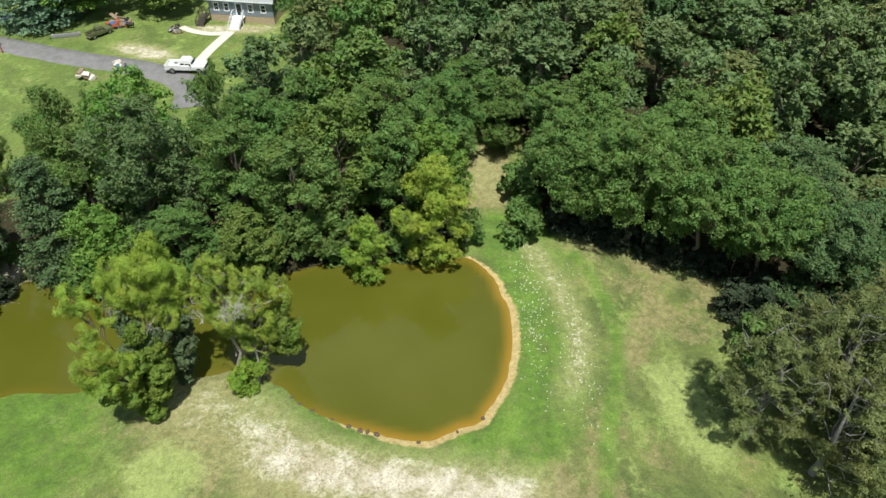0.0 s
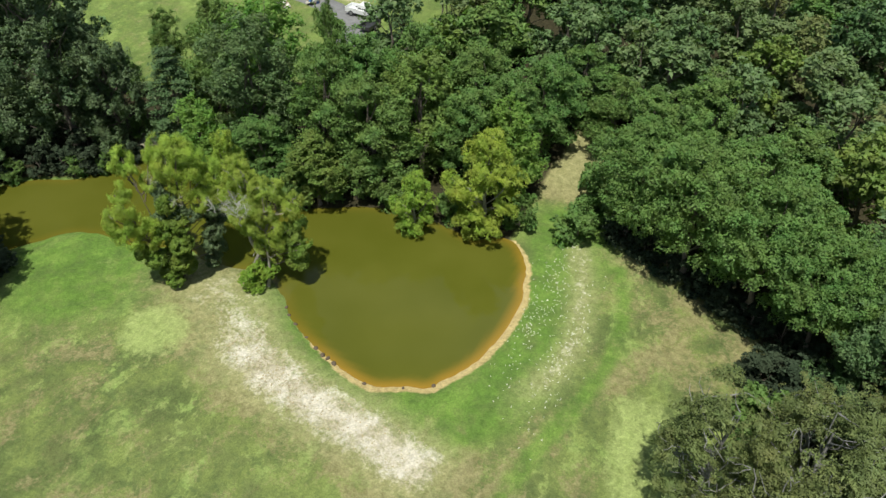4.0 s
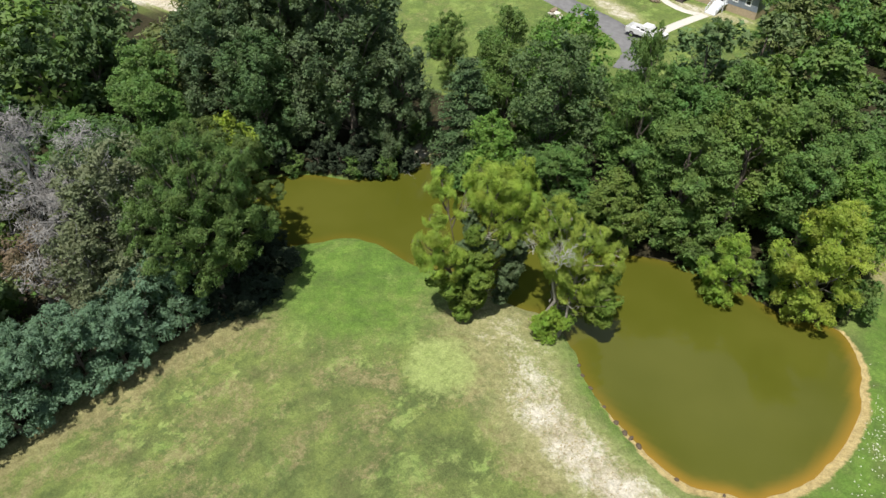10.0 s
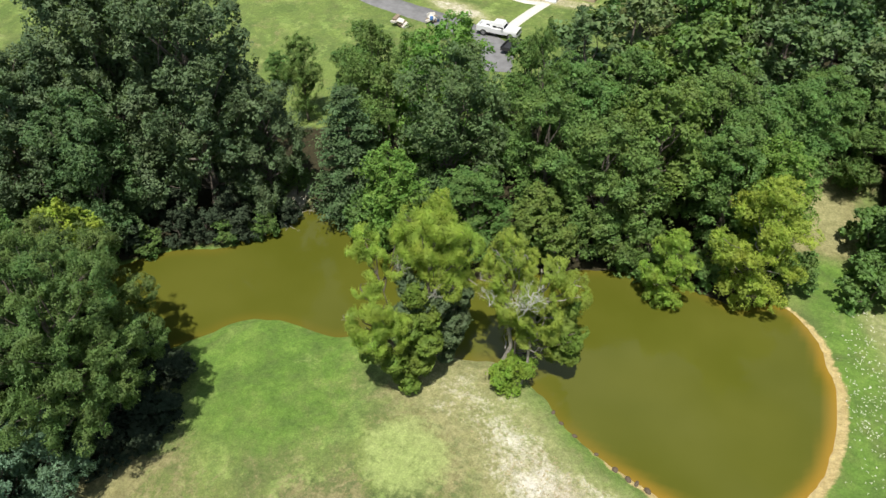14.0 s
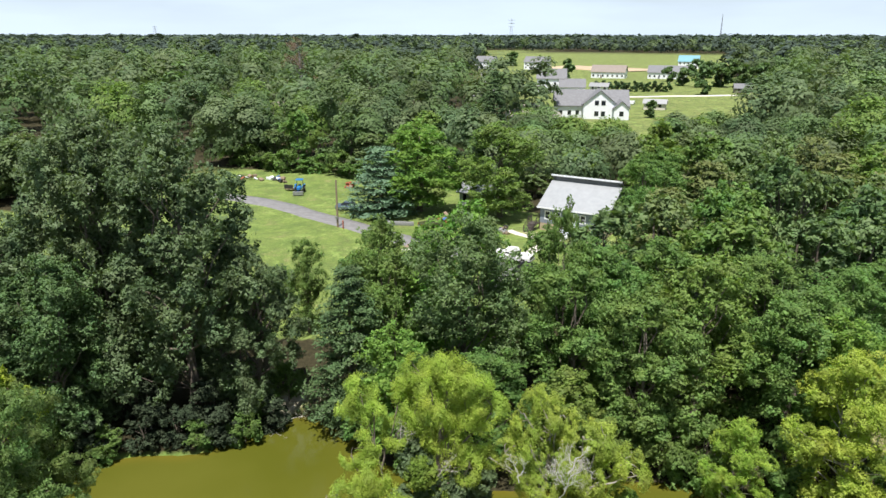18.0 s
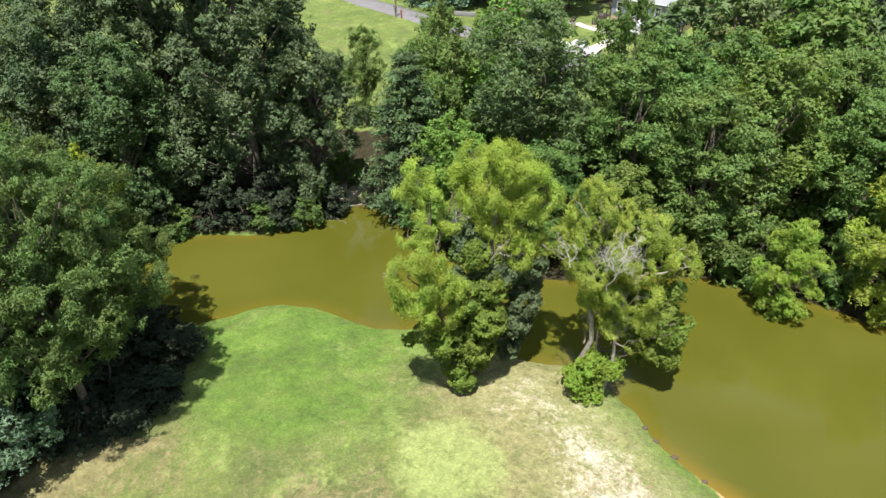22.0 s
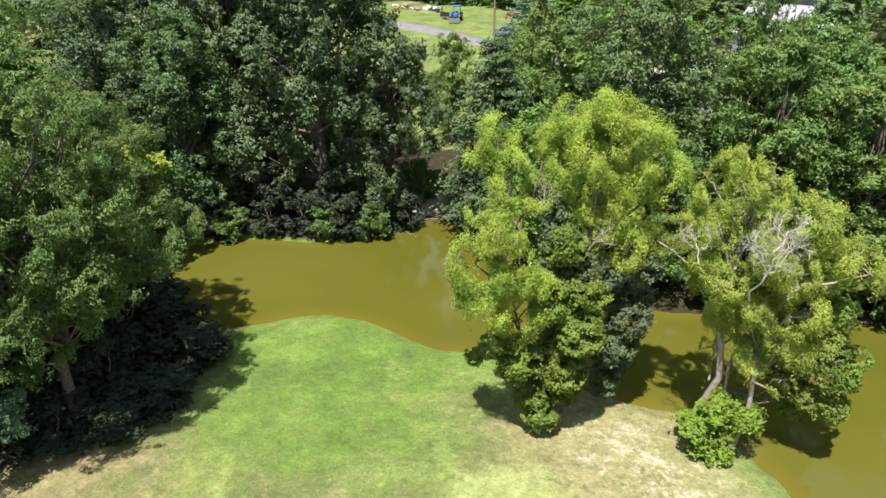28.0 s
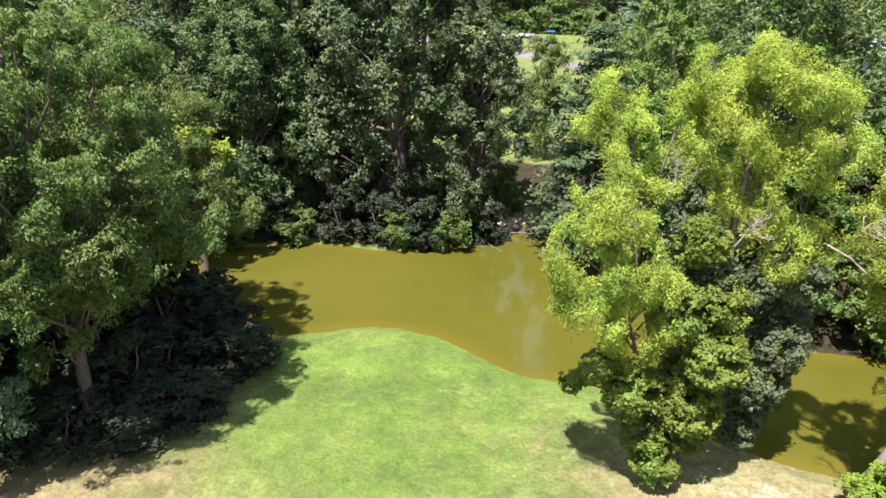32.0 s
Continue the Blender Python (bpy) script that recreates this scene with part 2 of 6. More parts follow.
wob = np.random.RandomState(3)
shore = spline(SHORE, True, 5)
shore = shore + np.stack([np.interp(np.arange(len(shore)), np.arange(0, len(shore) + 3, 3), wob.normal(0, 0.16, len(shore) // 3 + 2)[:len(np.arange(0, len(shore) + 3, 3))]) for _ in (0, 1)], 1)


def from_water(x, y):
    """Metres from the water's edge, negative in the pond."""
    x, y = np.asarray(x, float), np.asarray(y, float)
    near = (x > -75) & (x < 30) & (y > 12) & (y < 75)
    d = np.full(x.shape, 40.0)
    if near.any():
        dn = away(x[near], y[near], shore, True)
        d[near] = np.where(inside(x[near], y[near], shore), -dn, dn)
    return d


def height(x, y):
    x, y = np.asarray(x, float), np.asarray(y, float)
    d = from_water(x, y)
    h = np.where(d > 0, 0.04 + 0.36 * smooth(d, 0, 1.4) + 0.3 * smooth(d, 1.4, 10), -1.3 * smooth(-d, -0.3, 4))
    r = np.hypot(x, y)
    h = h + 2.6 * smooth(y, 60, 86) * (d > 0) + 2.0 * smooth(r, 150, 300) + 5.0 * smooth(r, 500, 1100)
    roll = 0.12 * np.sin(x * 0.21 + 1.3 * np.sin(y * 0.13)) * np.sin(y * 0.17 + 0.6)
    return h + roll * smooth(d, 1.5, 8)


def height1(x, y):
    return float(height(np.array([x]), np.array([y]))[0])


ROAD = [(-260, 118), (-150, 114), (-92, 109), (-73, 103), (-56, 97.2), (-46, 94.2), (-39, 91.2), (-35.0, 87.6), (-33.6, 82.5)]
TRACK = [(3.5, 76.0), (4.6, 70.0), (5.4, 65.0), (5.6, 60.0)]
WORN_STRIP = [(-21.5, 37.0), (-17.4, 35.4), (-13.2, 32.0), (-8.3, 30.2), (-3.0, 29.2), (2.0, 28.5), (5.4, 27.8)]
TYRE_A = [(9.6, 57.0), (11.2, 52.5), (12.4, 47.5), (12.6, 43.0), (11.4, 38.5), (9.5, 33.0)]
BROWN_LINE = [(20.5, 48.0), (18.4, 44.3), (15.6, 40.5), (13.6, 35.0), (12.4, 29.0), (11.5, 20.0)]
WOOD_EDGE = [(14.0, 55.4), (18.8, 52.4), (23.6, 48.8), (27.4, 45.6)]
TYRE_B = [(14.0, 55.6), (15.6, 51.0), (16.3, 45.0), (15.2, 39.0), (13.2, 32.0), (11.6, 22.0)]
LUSH = [(8.5, 60.0), (9.6, 50.0), (9.4, 42.0), (7.6, 36.0), (3.0, 31.6), (-4.0, 31.8), (-10.0, 34.2), (-14.0, 36.8)]
road_line, track_line, strip_line, lush_line = (spline(p, False) for p in (ROAD, TRACK, WORN_STRIP, LUSH))
tyre_a, tyre_b = spline(TYRE_A, False), spline(TYRE_B, False)

# the ground sheet: fine cells round the pond, wider and wider towards the horizon
far_steps = 6 * 1.16 ** np.arange(1, 38)
gx = np.concatenate([-76 - np.cumsum(far_steps)[::-1], np.arange(-76, 48.1, 0.6), 48 + np.cumsum(far_steps)])
gy = np.concatenate([-16 - np.cumsum(far_steps)[::-1], np.arange(-16, 76.1, 0.6), 76 + np.cumsum(np.concatenate([np.full(40, 1.5), far_steps]))])
X, Y = np.meshgrid(gx, gy)
x_, y_ = X.ravel(), Y.ravel()
D = from_water(x_, y_)
Z = height(x_, y_)
nx, ny = len(gx), len(gy)
idx = np.arange(nx * ny).reshape(ny, nx)
quads = np.stack([idx[:-1, :-1], idx[:-1, 1:], idx[1:, 1:], idx[1:, :-1]], -1).reshape(-1, 4)


def quick_mesh(name, verts, faces, mat, smooth_shade=False, normals=None):
    """A mesh of quads or triangles from arrays."""
    me = bpy.data.meshes.new(name)
    verts, faces = np.asarray(verts, np.float32), np.asarray(faces, np.int32)
    k = faces.shape[1]
    me.vertices.add(len(verts))
    me.vertices.foreach_set("co", verts.ravel())
    me.loops.add(faces.size)
    me.loops.foreach_set("vertex_index", faces.ravel())
    me.polygons.add(len(faces))
    me.polygons.foreach_set("loop_start", np.arange(0, faces.size, k, dtype=np.int32))
    me.update(calc_edges=True)
    me.validate()
    if smooth_shade:
        me.polygons.foreach_set("use_smooth", np.ones(len(faces), bool))
    if normals is not None:
        me.polygons.foreach_set("use_smooth", np.ones(len(faces), bool))
        me.normals_split_custom_set_from_vertices(np.asarray(normals, np.float32))
    me.materials.append(mat)
    return me


def field(me, name, values):
    a = me.attributes.new(name, "FLOAT", "POINT")
    a.data.foreach_set("value", np.asarray(values, np.float32))


def attr(n, name):
    a = n.new("ShaderNodeAttribute")
    a.attribute_name = name
    return a.outputs["Fac"]


# the ground's cover: grass with bare sand, worn soil, straw and mown tracks
m_, n_, l_, b_ = material("ground_cover")


def mown_noise(scale, detail, rough, dist, shift):
    """Noise drawn out along the way the field was mown."""
    tc, mp, t = n_.new("ShaderNodeTexCoord"), n_.new("ShaderNodeMapping"), n_.new("ShaderNodeTexNoise")
    mp.inputs["Scale"].default_value = (1.0, 0.82, 1.0)
    mp.inputs["Rotation"].default_value = (0, 0, radians(9))
    mp.inputs["Location"].default_value = (shift, -0.6 * shift, 0)
    t.inputs["Scale"].default_value, t.inputs["Detail"].default_value, t.inputs["Roughness"].default_value, t.inputs["Distortion"].default_value = scale, detail, rough, dist
    l_.new(tc.outputs["Object"], mp.inputs[0])
    l_.new(mp.outputs[0], t.inputs["Vector"])
    return t.outputs[0]


def over(value, level, slope):
    return maths(n_, l_, "MULTIPLY", maths(n_, l_, "SUBTRACT", value, level), slope, True)


def times(a, b):
    return maths(n_, l_, "MULTIPLY", a, b)


def plus(a, b):
    return maths(n_, l_, "ADD", a, b)


fine, mid = noise_node(n_, l_, 6.5, 6, 0.75), noise_node(n_, l_, 0.42, 6, 0.66, dist=0.5)
wide = noise_node(n_, l_, 0.085, 4, 0.55)
blotch = noise_node(n_, l_, 1.5, 6, 0.7, dist=0.7)
fleck = noise_node(n_, l_, 3.4, 5, 0.72, dist=0.4)
sward = mown_noise(0.34, 9, 0.7, 0.3, 0.0)
grass = ramp(n_, l_, sward, ((0.34, (0.120, 0.138, 0.054)), (0.45, (0.140, 0.174, 0.058)), (0.55, (0.164, 0.208, 0.062)), (0.66, (0.192, 0.242, 0.072))))
straw = ramp(n_, l_, blotch.outputs[0], ((0.35, (0.188, 0.166, 0.078)), (0.65, (0.322, 0.286, 0.148))))
c_ = grass
# soft dark green drifts and lime patches with broken edges
c_ = mix(n_, l_, times(over(mown_noise(0.24, 8, 0.62, 0.4, 31.0), 0.49, 9.0), 0.85), c_, (0.094, 0.126, 0.043))
lime_part = plus(times(over(mown_noise(0.07, 3, 0.5, 0.2, 71.0), 0.40, 5.0), 0.65), 0.22)
lime = times(over(plus(mown_noise(0.36, 9, 0.7, 0.4, 7.0), times(blotch.outputs[0], 0.26)), 0.655, 10.0), lime_part)
c_ = mix(n_, l_, lime, c_, ramp(n_, l_, mid.outputs[0], ((0.35, (0.200, 0.300, 0.080)), (0.5, (0.262, 0.345, 0.105)), (0.65, (0.335, 0.378, 0.138)))))
# dry brownish patches, speckled
dryness = over(plus(plus(mown_noise(0.30, 9, 0.68, 0.4, 19.0), times(fleck.outputs[0], 0.5)), attr(n_, "dry")), 0.68, 7.0)
c_ = mix(n_, l_, times(dryness, 0.8), c_, straw)
# coarse dark clumps, only in some parts of the field
clump = times(over(noise_node(n_, l_, 1.25, 4, 0.62, dist=0.25).outputs[0], 0.535, 14.0), over(mown_noise(0.09, 3, 0.5, 0.2, 53.0), 0.45, 7.0))
c_ = mix(n_, l_, times(clump, 0.7), c_, (0.095, 0.132, 0.046))
c_ = mix(n_, l_, times(times(attr(n_, "lush"), over(mown_noise(0.55, 8, 0.66, 0.3, 43.0), 0.22, 3.2)), 0.92), c_, ramp(n_, l_, mid.outputs[0], ((0.36, (0.088, 0.152, 0.034)), (0.5, (0.112, 0.206, 0.036)), (0.62, (0.156, 0.258, 0.050)))))
clover = over(plus(times(plus(blotch.outputs[0], mid.outputs[0]), 0.5), attr(n_, "clover")), 0.93, 5.0)
c_ = mix(n_, l_, clover, c_, ramp(n_, l_, blotch.outputs[0], ((0.3, (0.240, 0.308, 0.098)), (0.7, (0.318, 0.375, 0.140)))))
worn = maths(n_, l_, "MULTIPLY", maths(n_, l_, "SUBTRACT", maths(n_, l_, "ADD", maths(n_, l_, "ADD", maths(n_, l_, "ADD", maths(n_, l_, "MULTIPLY", blotch.outputs[0], 0.7), maths(n_, l_, "MULTIPLY", mid.outputs[0], 0.6)), maths(n_, l_, "MULTIPLY", fleck.outputs[0], 0.9)), attr(n_, "worn")), 1.60), 2.8, True)
c_ = mix(n_, l_, maths(n_, l_, "MULTIPLY", maths(n_, l_, "MULTIPLY", attr(n_, "worn"), 2.0, True), 0.7), c_, ramp(n_, l_, blotch.outputs[0], ((0.35, (0.225, 0.232, 0.100)), (0.65, (0.385, 0.380, 0.188)))))
soil = ramp(n_, l_, mid.outputs[0], ((0.33, (0.39, 0.345, 0.245)), (0.48, (0.49, 0.445, 0.345)), (0.64, (0.62, 0.585, 0.50))))
c_ = mix(n_, l_, worn, c_, soil)
sand = maths(n_, l_, "MULTIPLY", maths(n_, l_, "SUBTRACT", maths(n_, l_, "ADD", maths(n_, l_, "MULTIPLY", blotch.outputs[0], 0.6), attr(n_, "sand")), 0.66), 5.0, True)
c_ = mix(n_, l_, sand, c_, ramp(n_, l_, blotch.outputs[0], ((0.3, (0.38, 0.290, 0.128)), (0.7, (0.53, 0.430, 0.215)))))
# leaf litter under the trees, darkened to paint in the canopy's shade
shaded_litter = ramp(n_, l_, blotch.outputs[0], ((0.3, (0.022, 0.022, 0.012)), (0.7, (0.06, 0.052, 0.028))))
c_ = mix(n_, l_, attr(n_, "woods"), c_, shaded_litter)
grain = ramp(n_, l_, fine.outputs[0], ((0.25, (0.66, 0.66, 0.66)), (0.75, (1.34, 1.34, 1.34))))
c_ = mix(n_, l_, 1.0, c_, grain, "MULTIPLY")
tuft = ramp(n_, l_, noise_node(n_, l_, 2.1, 8, 0.78, dist=0.3).outputs[0], ((0.32, (0.76, 0.77, 0.76)), (0.5, (1.0, 1.0, 1.0)), (0.68, (1.2, 1.2, 1.18))))
c_ = mix(n_, l_, 1.0, c_, tuft, "MULTIPLY")
l_.new(c_, b_.inputs["Base Color"])
b_.inputs["Roughness"].default_value = 0.95
b_.inputs["Specular IOR Level"].default_value = 0.15
bumped(n_, l_, b_, maths(n_, l_, "ADD", fine.outputs[0], blotch.outputs[0]), 0.9, 0.12)
M_GROUND = m_

SETTLEMENT = np.array([(-56, 214), (-34, 206), (-24, 240), (4, 300), (6, 330), (0, 430), (-30, 560), (-20, 990), (-420, 1110), (-200, 560), (-150, 400)], float)
LAWN = np.array([(-118, 112), (-112, 134), (-86, 140), (-60, 132), (-48, 120), (-18, 118), (-18, 88), (-28, 76), (-47, 66), (-62, 62), (-74, 68), (-97, 69.5), (-100, 57), (-112, 54), (-126, 56), (-126, 84), (-112, 92)], float)
OPEN_FIELD = np.array([(-43, -60), (-42.5, 0), (-41.5, 20), (-44, 30), (-56, 30), (-57, 45), (-44, 54), (-12, 57), (2, 58), (3, 78), (10, 78), (11, 62), (20, 58), (27, 53),
                       (31, 46), (33, 38), (37, 26), (70, -60)], float)
PASTURE = np.array([(-63, 0), (-62, 7), (-68, 10.5), (-80, 13), (-100, 17), (-150, 22), (-190, 0), (-150, -40), (-84, -14)], float)
BARE_YARD = np.array([(-120, 57), (-121, 66), (-115.5, 70.5), (-105, 67.5), (-103, 63), (-99, 59), (-102, 55.5), (-110, 55.5)], float)

GARDEN = np.array([(-212, 142), (-190, 140), (-174, 124), (-172, 112), (-184, 114), (-204, 130)], float)


def open_land(x, y):
    r = np.zeros(np.shape(x), bool)
    for p in (SETTLEMENT, LAWN, OPEN_FIELD, PASTURE, BARE_YARD, GARDEN):
        r |= inside(x, y, p)
    return r


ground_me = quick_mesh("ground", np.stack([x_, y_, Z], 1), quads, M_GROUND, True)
south_east = smooth(x_ - 0.55 * y_, -34, -18)
field(ground_me, "sand", np.clip(1.0 - D / (0.4 + 0.85 * south_east), 0, 1) * (D > -3) * (0.3 + 0.7 * south_east) + (D < 0) * 0.6 * (0.15 + 0.85 * south_east) + 0.26 * smooth(-away(x_, y_, track_line), -3.8, -0.4) * smooth(y_, 58, 68))
strip_d = away(x_, y_, strip_line)
field(ground_me, "worn", (0.86 - 0.36 * smooth(-x_, 9, 19)) * smooth(-strip_d / (1 + 0.5 * smooth(-x_, 8, 18)), -4.8, -0.2) + 0.5 * smooth(-away(x_, y_, tyre_a), -2.4, -0.1) * smooth(y_, 34, 40) + inside(x_, y_, BARE_YARD) * 0.9 + 0.9 * smooth(-np.hypot((x_ + 44.8) / 1.6, (y_ - 53.6) / 3.0), -1.2, -0.5)
      + 0.36 * smooth(-away(x_, y_, track_line), -4.6, -1.0) * smooth(y_, 62, 68) + 0.75 * smooth(-np.hypot((x_ + 44.5) / 6.5, (y_ - 98.6 - 0.4 * (-44.5 - x_)) / 2.6), -1.2, -0.5) + 0.7 * smooth(-np.hypot((x_ + 33) / 7, (y_ - 107) / 1.8), -1.2, -0.8))
field(ground_me, "lush", np.clip(0.8 * smooth(-np.hypot((x_ - 5.5) / 4, (y_ - 59.5) / 4), -1.2, -0.5) + 0.98 * smooth(-np.hypot((x_ + 33.5) / 8.5, (y_ - 31.5) / 8.0), -1.15, -0.45) + smooth(-away(x_, y_, lush_line), -5.2, -2.6) + 0.9 * smooth(-away(x_, y_, tyre_b), -1.1, -0.4) + 0.8 * smooth(D, 5, 1.5) * (x_ < -26) * (y_ < 44) + 0.35 * inside(x_, y_, LAWN) + 0.85 * inside(x_, y_, PASTURE), 0, 1))
field(ground_me, "clover", 0.66 * smooth(-np.hypot((x_ + 21.8) / 6.2, (y_ - 30.0) / 6.0), -1.15, -0.2) + 0.62 * smooth(-np.hypot((x_ - 20.8 + 0.15 * (y_ - 37)) / 4.6, (y_ - 36.0) / 9.5), -1.1, -0.4) + 0.46 * smooth(-np.hypot((x_ + 32.6) / 2.8, (y_ - 34.9) / 1.2), -1.1, -0.5))
field(ground_me, "dry", 0.17 * smooth(-away(x_, y_, spline(BROWN_LINE, False)), -2.6, -0.3) + 0.13 * smooth(-away(x_, y_, spline(WOOD_EDGE, False)), -6.5, -2.0) + 0.25 * smooth(-(x_ - 0.1 * y_), 38.9, 40.6) * smooth(-y_, -24, -20) - 0.132 + 0.09 * smooth(-y_, -27, -8) + 0.10 * smooth(-np.hypot((x_ + 27) / 9, (y_ - 25) / 4), -1.2, -0.3) + 0.08 * smooth(-np.hypot((x_ + 28.5) / 2.6, (y_ - 31.5) / 5), -1.2, -0.4) + 0.09 * smooth(-np.hypot((x_ + 37) / 5, (y_ - 22) / 5), -1.2, -0.4) + 0.42 * smooth(-away(x_, y_, track_line), -4.6, -1.5) * smooth(y_, 61, 67) + 0.20 * smooth(-away(x_, y_, strip_line), -8.5, -2.5))
# banks under overhanging trees, which take the shade-darkened litter colour too
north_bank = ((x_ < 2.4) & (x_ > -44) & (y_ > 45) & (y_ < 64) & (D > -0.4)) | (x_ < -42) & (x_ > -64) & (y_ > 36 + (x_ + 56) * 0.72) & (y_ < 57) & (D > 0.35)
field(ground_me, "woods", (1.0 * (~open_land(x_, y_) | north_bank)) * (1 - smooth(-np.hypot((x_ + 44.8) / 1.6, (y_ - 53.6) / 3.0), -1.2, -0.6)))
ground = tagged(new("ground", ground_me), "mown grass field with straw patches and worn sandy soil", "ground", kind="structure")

# ---- water ----
m_, n_, l_, b_ = material("pond_water")
murk = noise_node(n_, l_, 0.09, 3, 0.5)
silt = mix(n_, l_, attr(n_, "shallow"), ramp(n_, l_, murk.outputs[0], ((0.35, (0.075, 0.082, 0.010)), (0.65, (0.092, 0.097, 0.015)))), (0.26, 0.155, 0.022))
l_.new(silt, b_.inputs["Base Color"])
b_.inputs["Roughness"].default_value = 0.07
b_.inputs["IOR"].default_value = 1.33
bumped(n_, l_, b_, noise_node(n_, l_, 3.0, 3, 0.5).outputs[0], 0.12, 0.02)
M_WATER = m_
wx, wy = np.meshgrid(np.arange(-60, 11, 0.6), np.arange(26, 61, 0.6))
wd = from_water(wx.ravel(), wy.ravel())
wi = np.arange(wx.size).reshape(wx.shape)
wq = np.stack([wi[:-1, :-1], wi[:-1, 1:], wi[1:, 1:], wi[1:, :-1]], -1).reshape(-1, 4)
wq = wq[(wd[wq] < 0.9).any(1)]
keep = np.unique(wq)
renum = np.full(wx.size, -1)
renum[keep] = np.arange(len(keep))
wse = smooth(wx.ravel() - 0.55 * wy.ravel(), -36, -20)
water_me = quick_mesh("water", np.stack([wx.ravel()[keep], wy.ravel()[keep], np.zeros(len(keep))], 1), renum[wq], M_WATER, True)
field(water_me, "shallow", (smooth(wd, -1.3, 0.1) * (0.15 + 0.85 * wse))[keep])
water = tagged(new("water", water_me), "murky olive pond water, orange over the sandy edge", "water", kind="structure")

# ---- trees ----


def part(name, me, parent, label=""):
    ob = new(name, me)
    ob.parent = parent
    return tagged(ob, label)


def tube(path, radii, sides=7):
    """A tapered branch along a path: its vertices and quads."""
    path, v, f = np.asarray(path, float), [], []
    for i, p in enumerate(path):
        d = path[min(i + 1, len(path) - 1)] - path[max(i - 1, 0)]
        d = d / (np.linalg.norm(d) + 1e-9)
        a = np.cross(d, (0.3, 0.9, 0.1) if abs(d[2]) > 0.5 else (0, 0, 1))
        a /= np.linalg.norm(a)
        b = np.cross(d, a)
        w = np.arange(sides) * 2 * np.pi / sides
        v.append(p + radii[i] * (np.cos(w)[:, None] * a + np.sin(w)[:, None] * b))
    n = len(path)
    for i in range(n - 1):
        for s in range(sides):
            f.append((i * sides + s, i * sides + (s + 1) % sides, (i + 1) * sides + (s + 1) % sides, (i + 1) * sides + s))
    return np.concatenate(v), np.array(f)


def join(pieces):
    v, f, k = [], [], 0
    for a, b in pieces:
        v.append(a)
        f.append(b + k)
        k += len(a)
    return np.concatenate(v), np.concatenate(f)


def bent(rng, a, b, steps=5, wobble=0.08):
    a, b = np.asarray(a, float), np.asarray(b, float)
    t = np.linspace(0, 1, steps)[:, None]
    off = rng.normal(0, wobble * np.linalg.norm(b - a), (steps, 3)) * (np.sin(t * np.pi))
    return a + (b - a) * t + off


def sprays(rng, c, nrm, size, slim=0.75, soft=None):
    """Small leaf sprays, each a tilted three-cornered blade; soft: the way the clump faces, which rounds the blades' shading."""
    k = len(c)
    nrm = nrm / (np.linalg.norm(nrm, axis=1, keepdims=True) + 1e-9)
    r = rng.normal(size=(k, 3))
    t = r - nrm * (r * nrm).sum(1, keepdims=True)
    t /= np.linalg.norm(t, axis=1, keepdims=True) + 1e-9
    b = np.cross(nrm, t)
    s = size[:, None]
    v = np.stack([c - t * s * 0.4 + b * s * slim * 0.5, c - t * s * 0.4 - b * s * slim * 0.5, c + t * s * 0.65], 1).reshape(-1, 3)
    if soft is None:
        return v, np.arange(3 * k).reshape(k, 3)
    m = soft / (np.linalg.norm(soft, axis=1, keepdims=True) + 1e-9) * 0.7 + nrm * 0.4
    m /= np.linalg.norm(m, axis=1, keepdims=True) + 1e-9
    return v, np.arange(3 * k).reshape(k, 3), np.repeat(m, 3, axis=0)


def unit(rng, k):
    v = rng.normal(size=(k, 3))
    return v / np.linalg.norm(v, axis=1, keepdims=True)


def carve(rng, size, lift, waves=30):
    """A smooth random field over space with its slope: leaves gather where it is high. size: metres from clump to clump; lift: above 1 for flat layers, below 1 for hanging strands."""
    d = unit(rng, waves)
    wave = size * np.where(np.arange(waves) % 3 == 0, rng.uniform(0.35, 0.6, waves), rng.uniform(0.8, 1.9, waves))
    k = d * (2 * np.pi / wave)[:, None] * np.array([1, 1, lift])
    amp = np.where(np.arange(waves) % 3 == 0, 0.6, 1.0)
    ph = rng.uniform(0, 2 * np.pi, waves)

    def at(p):
        w = p @ k.T + ph
        return (np.sin(w) * amp).sum(1), (np.cos(w) * amp) @ k

    return at


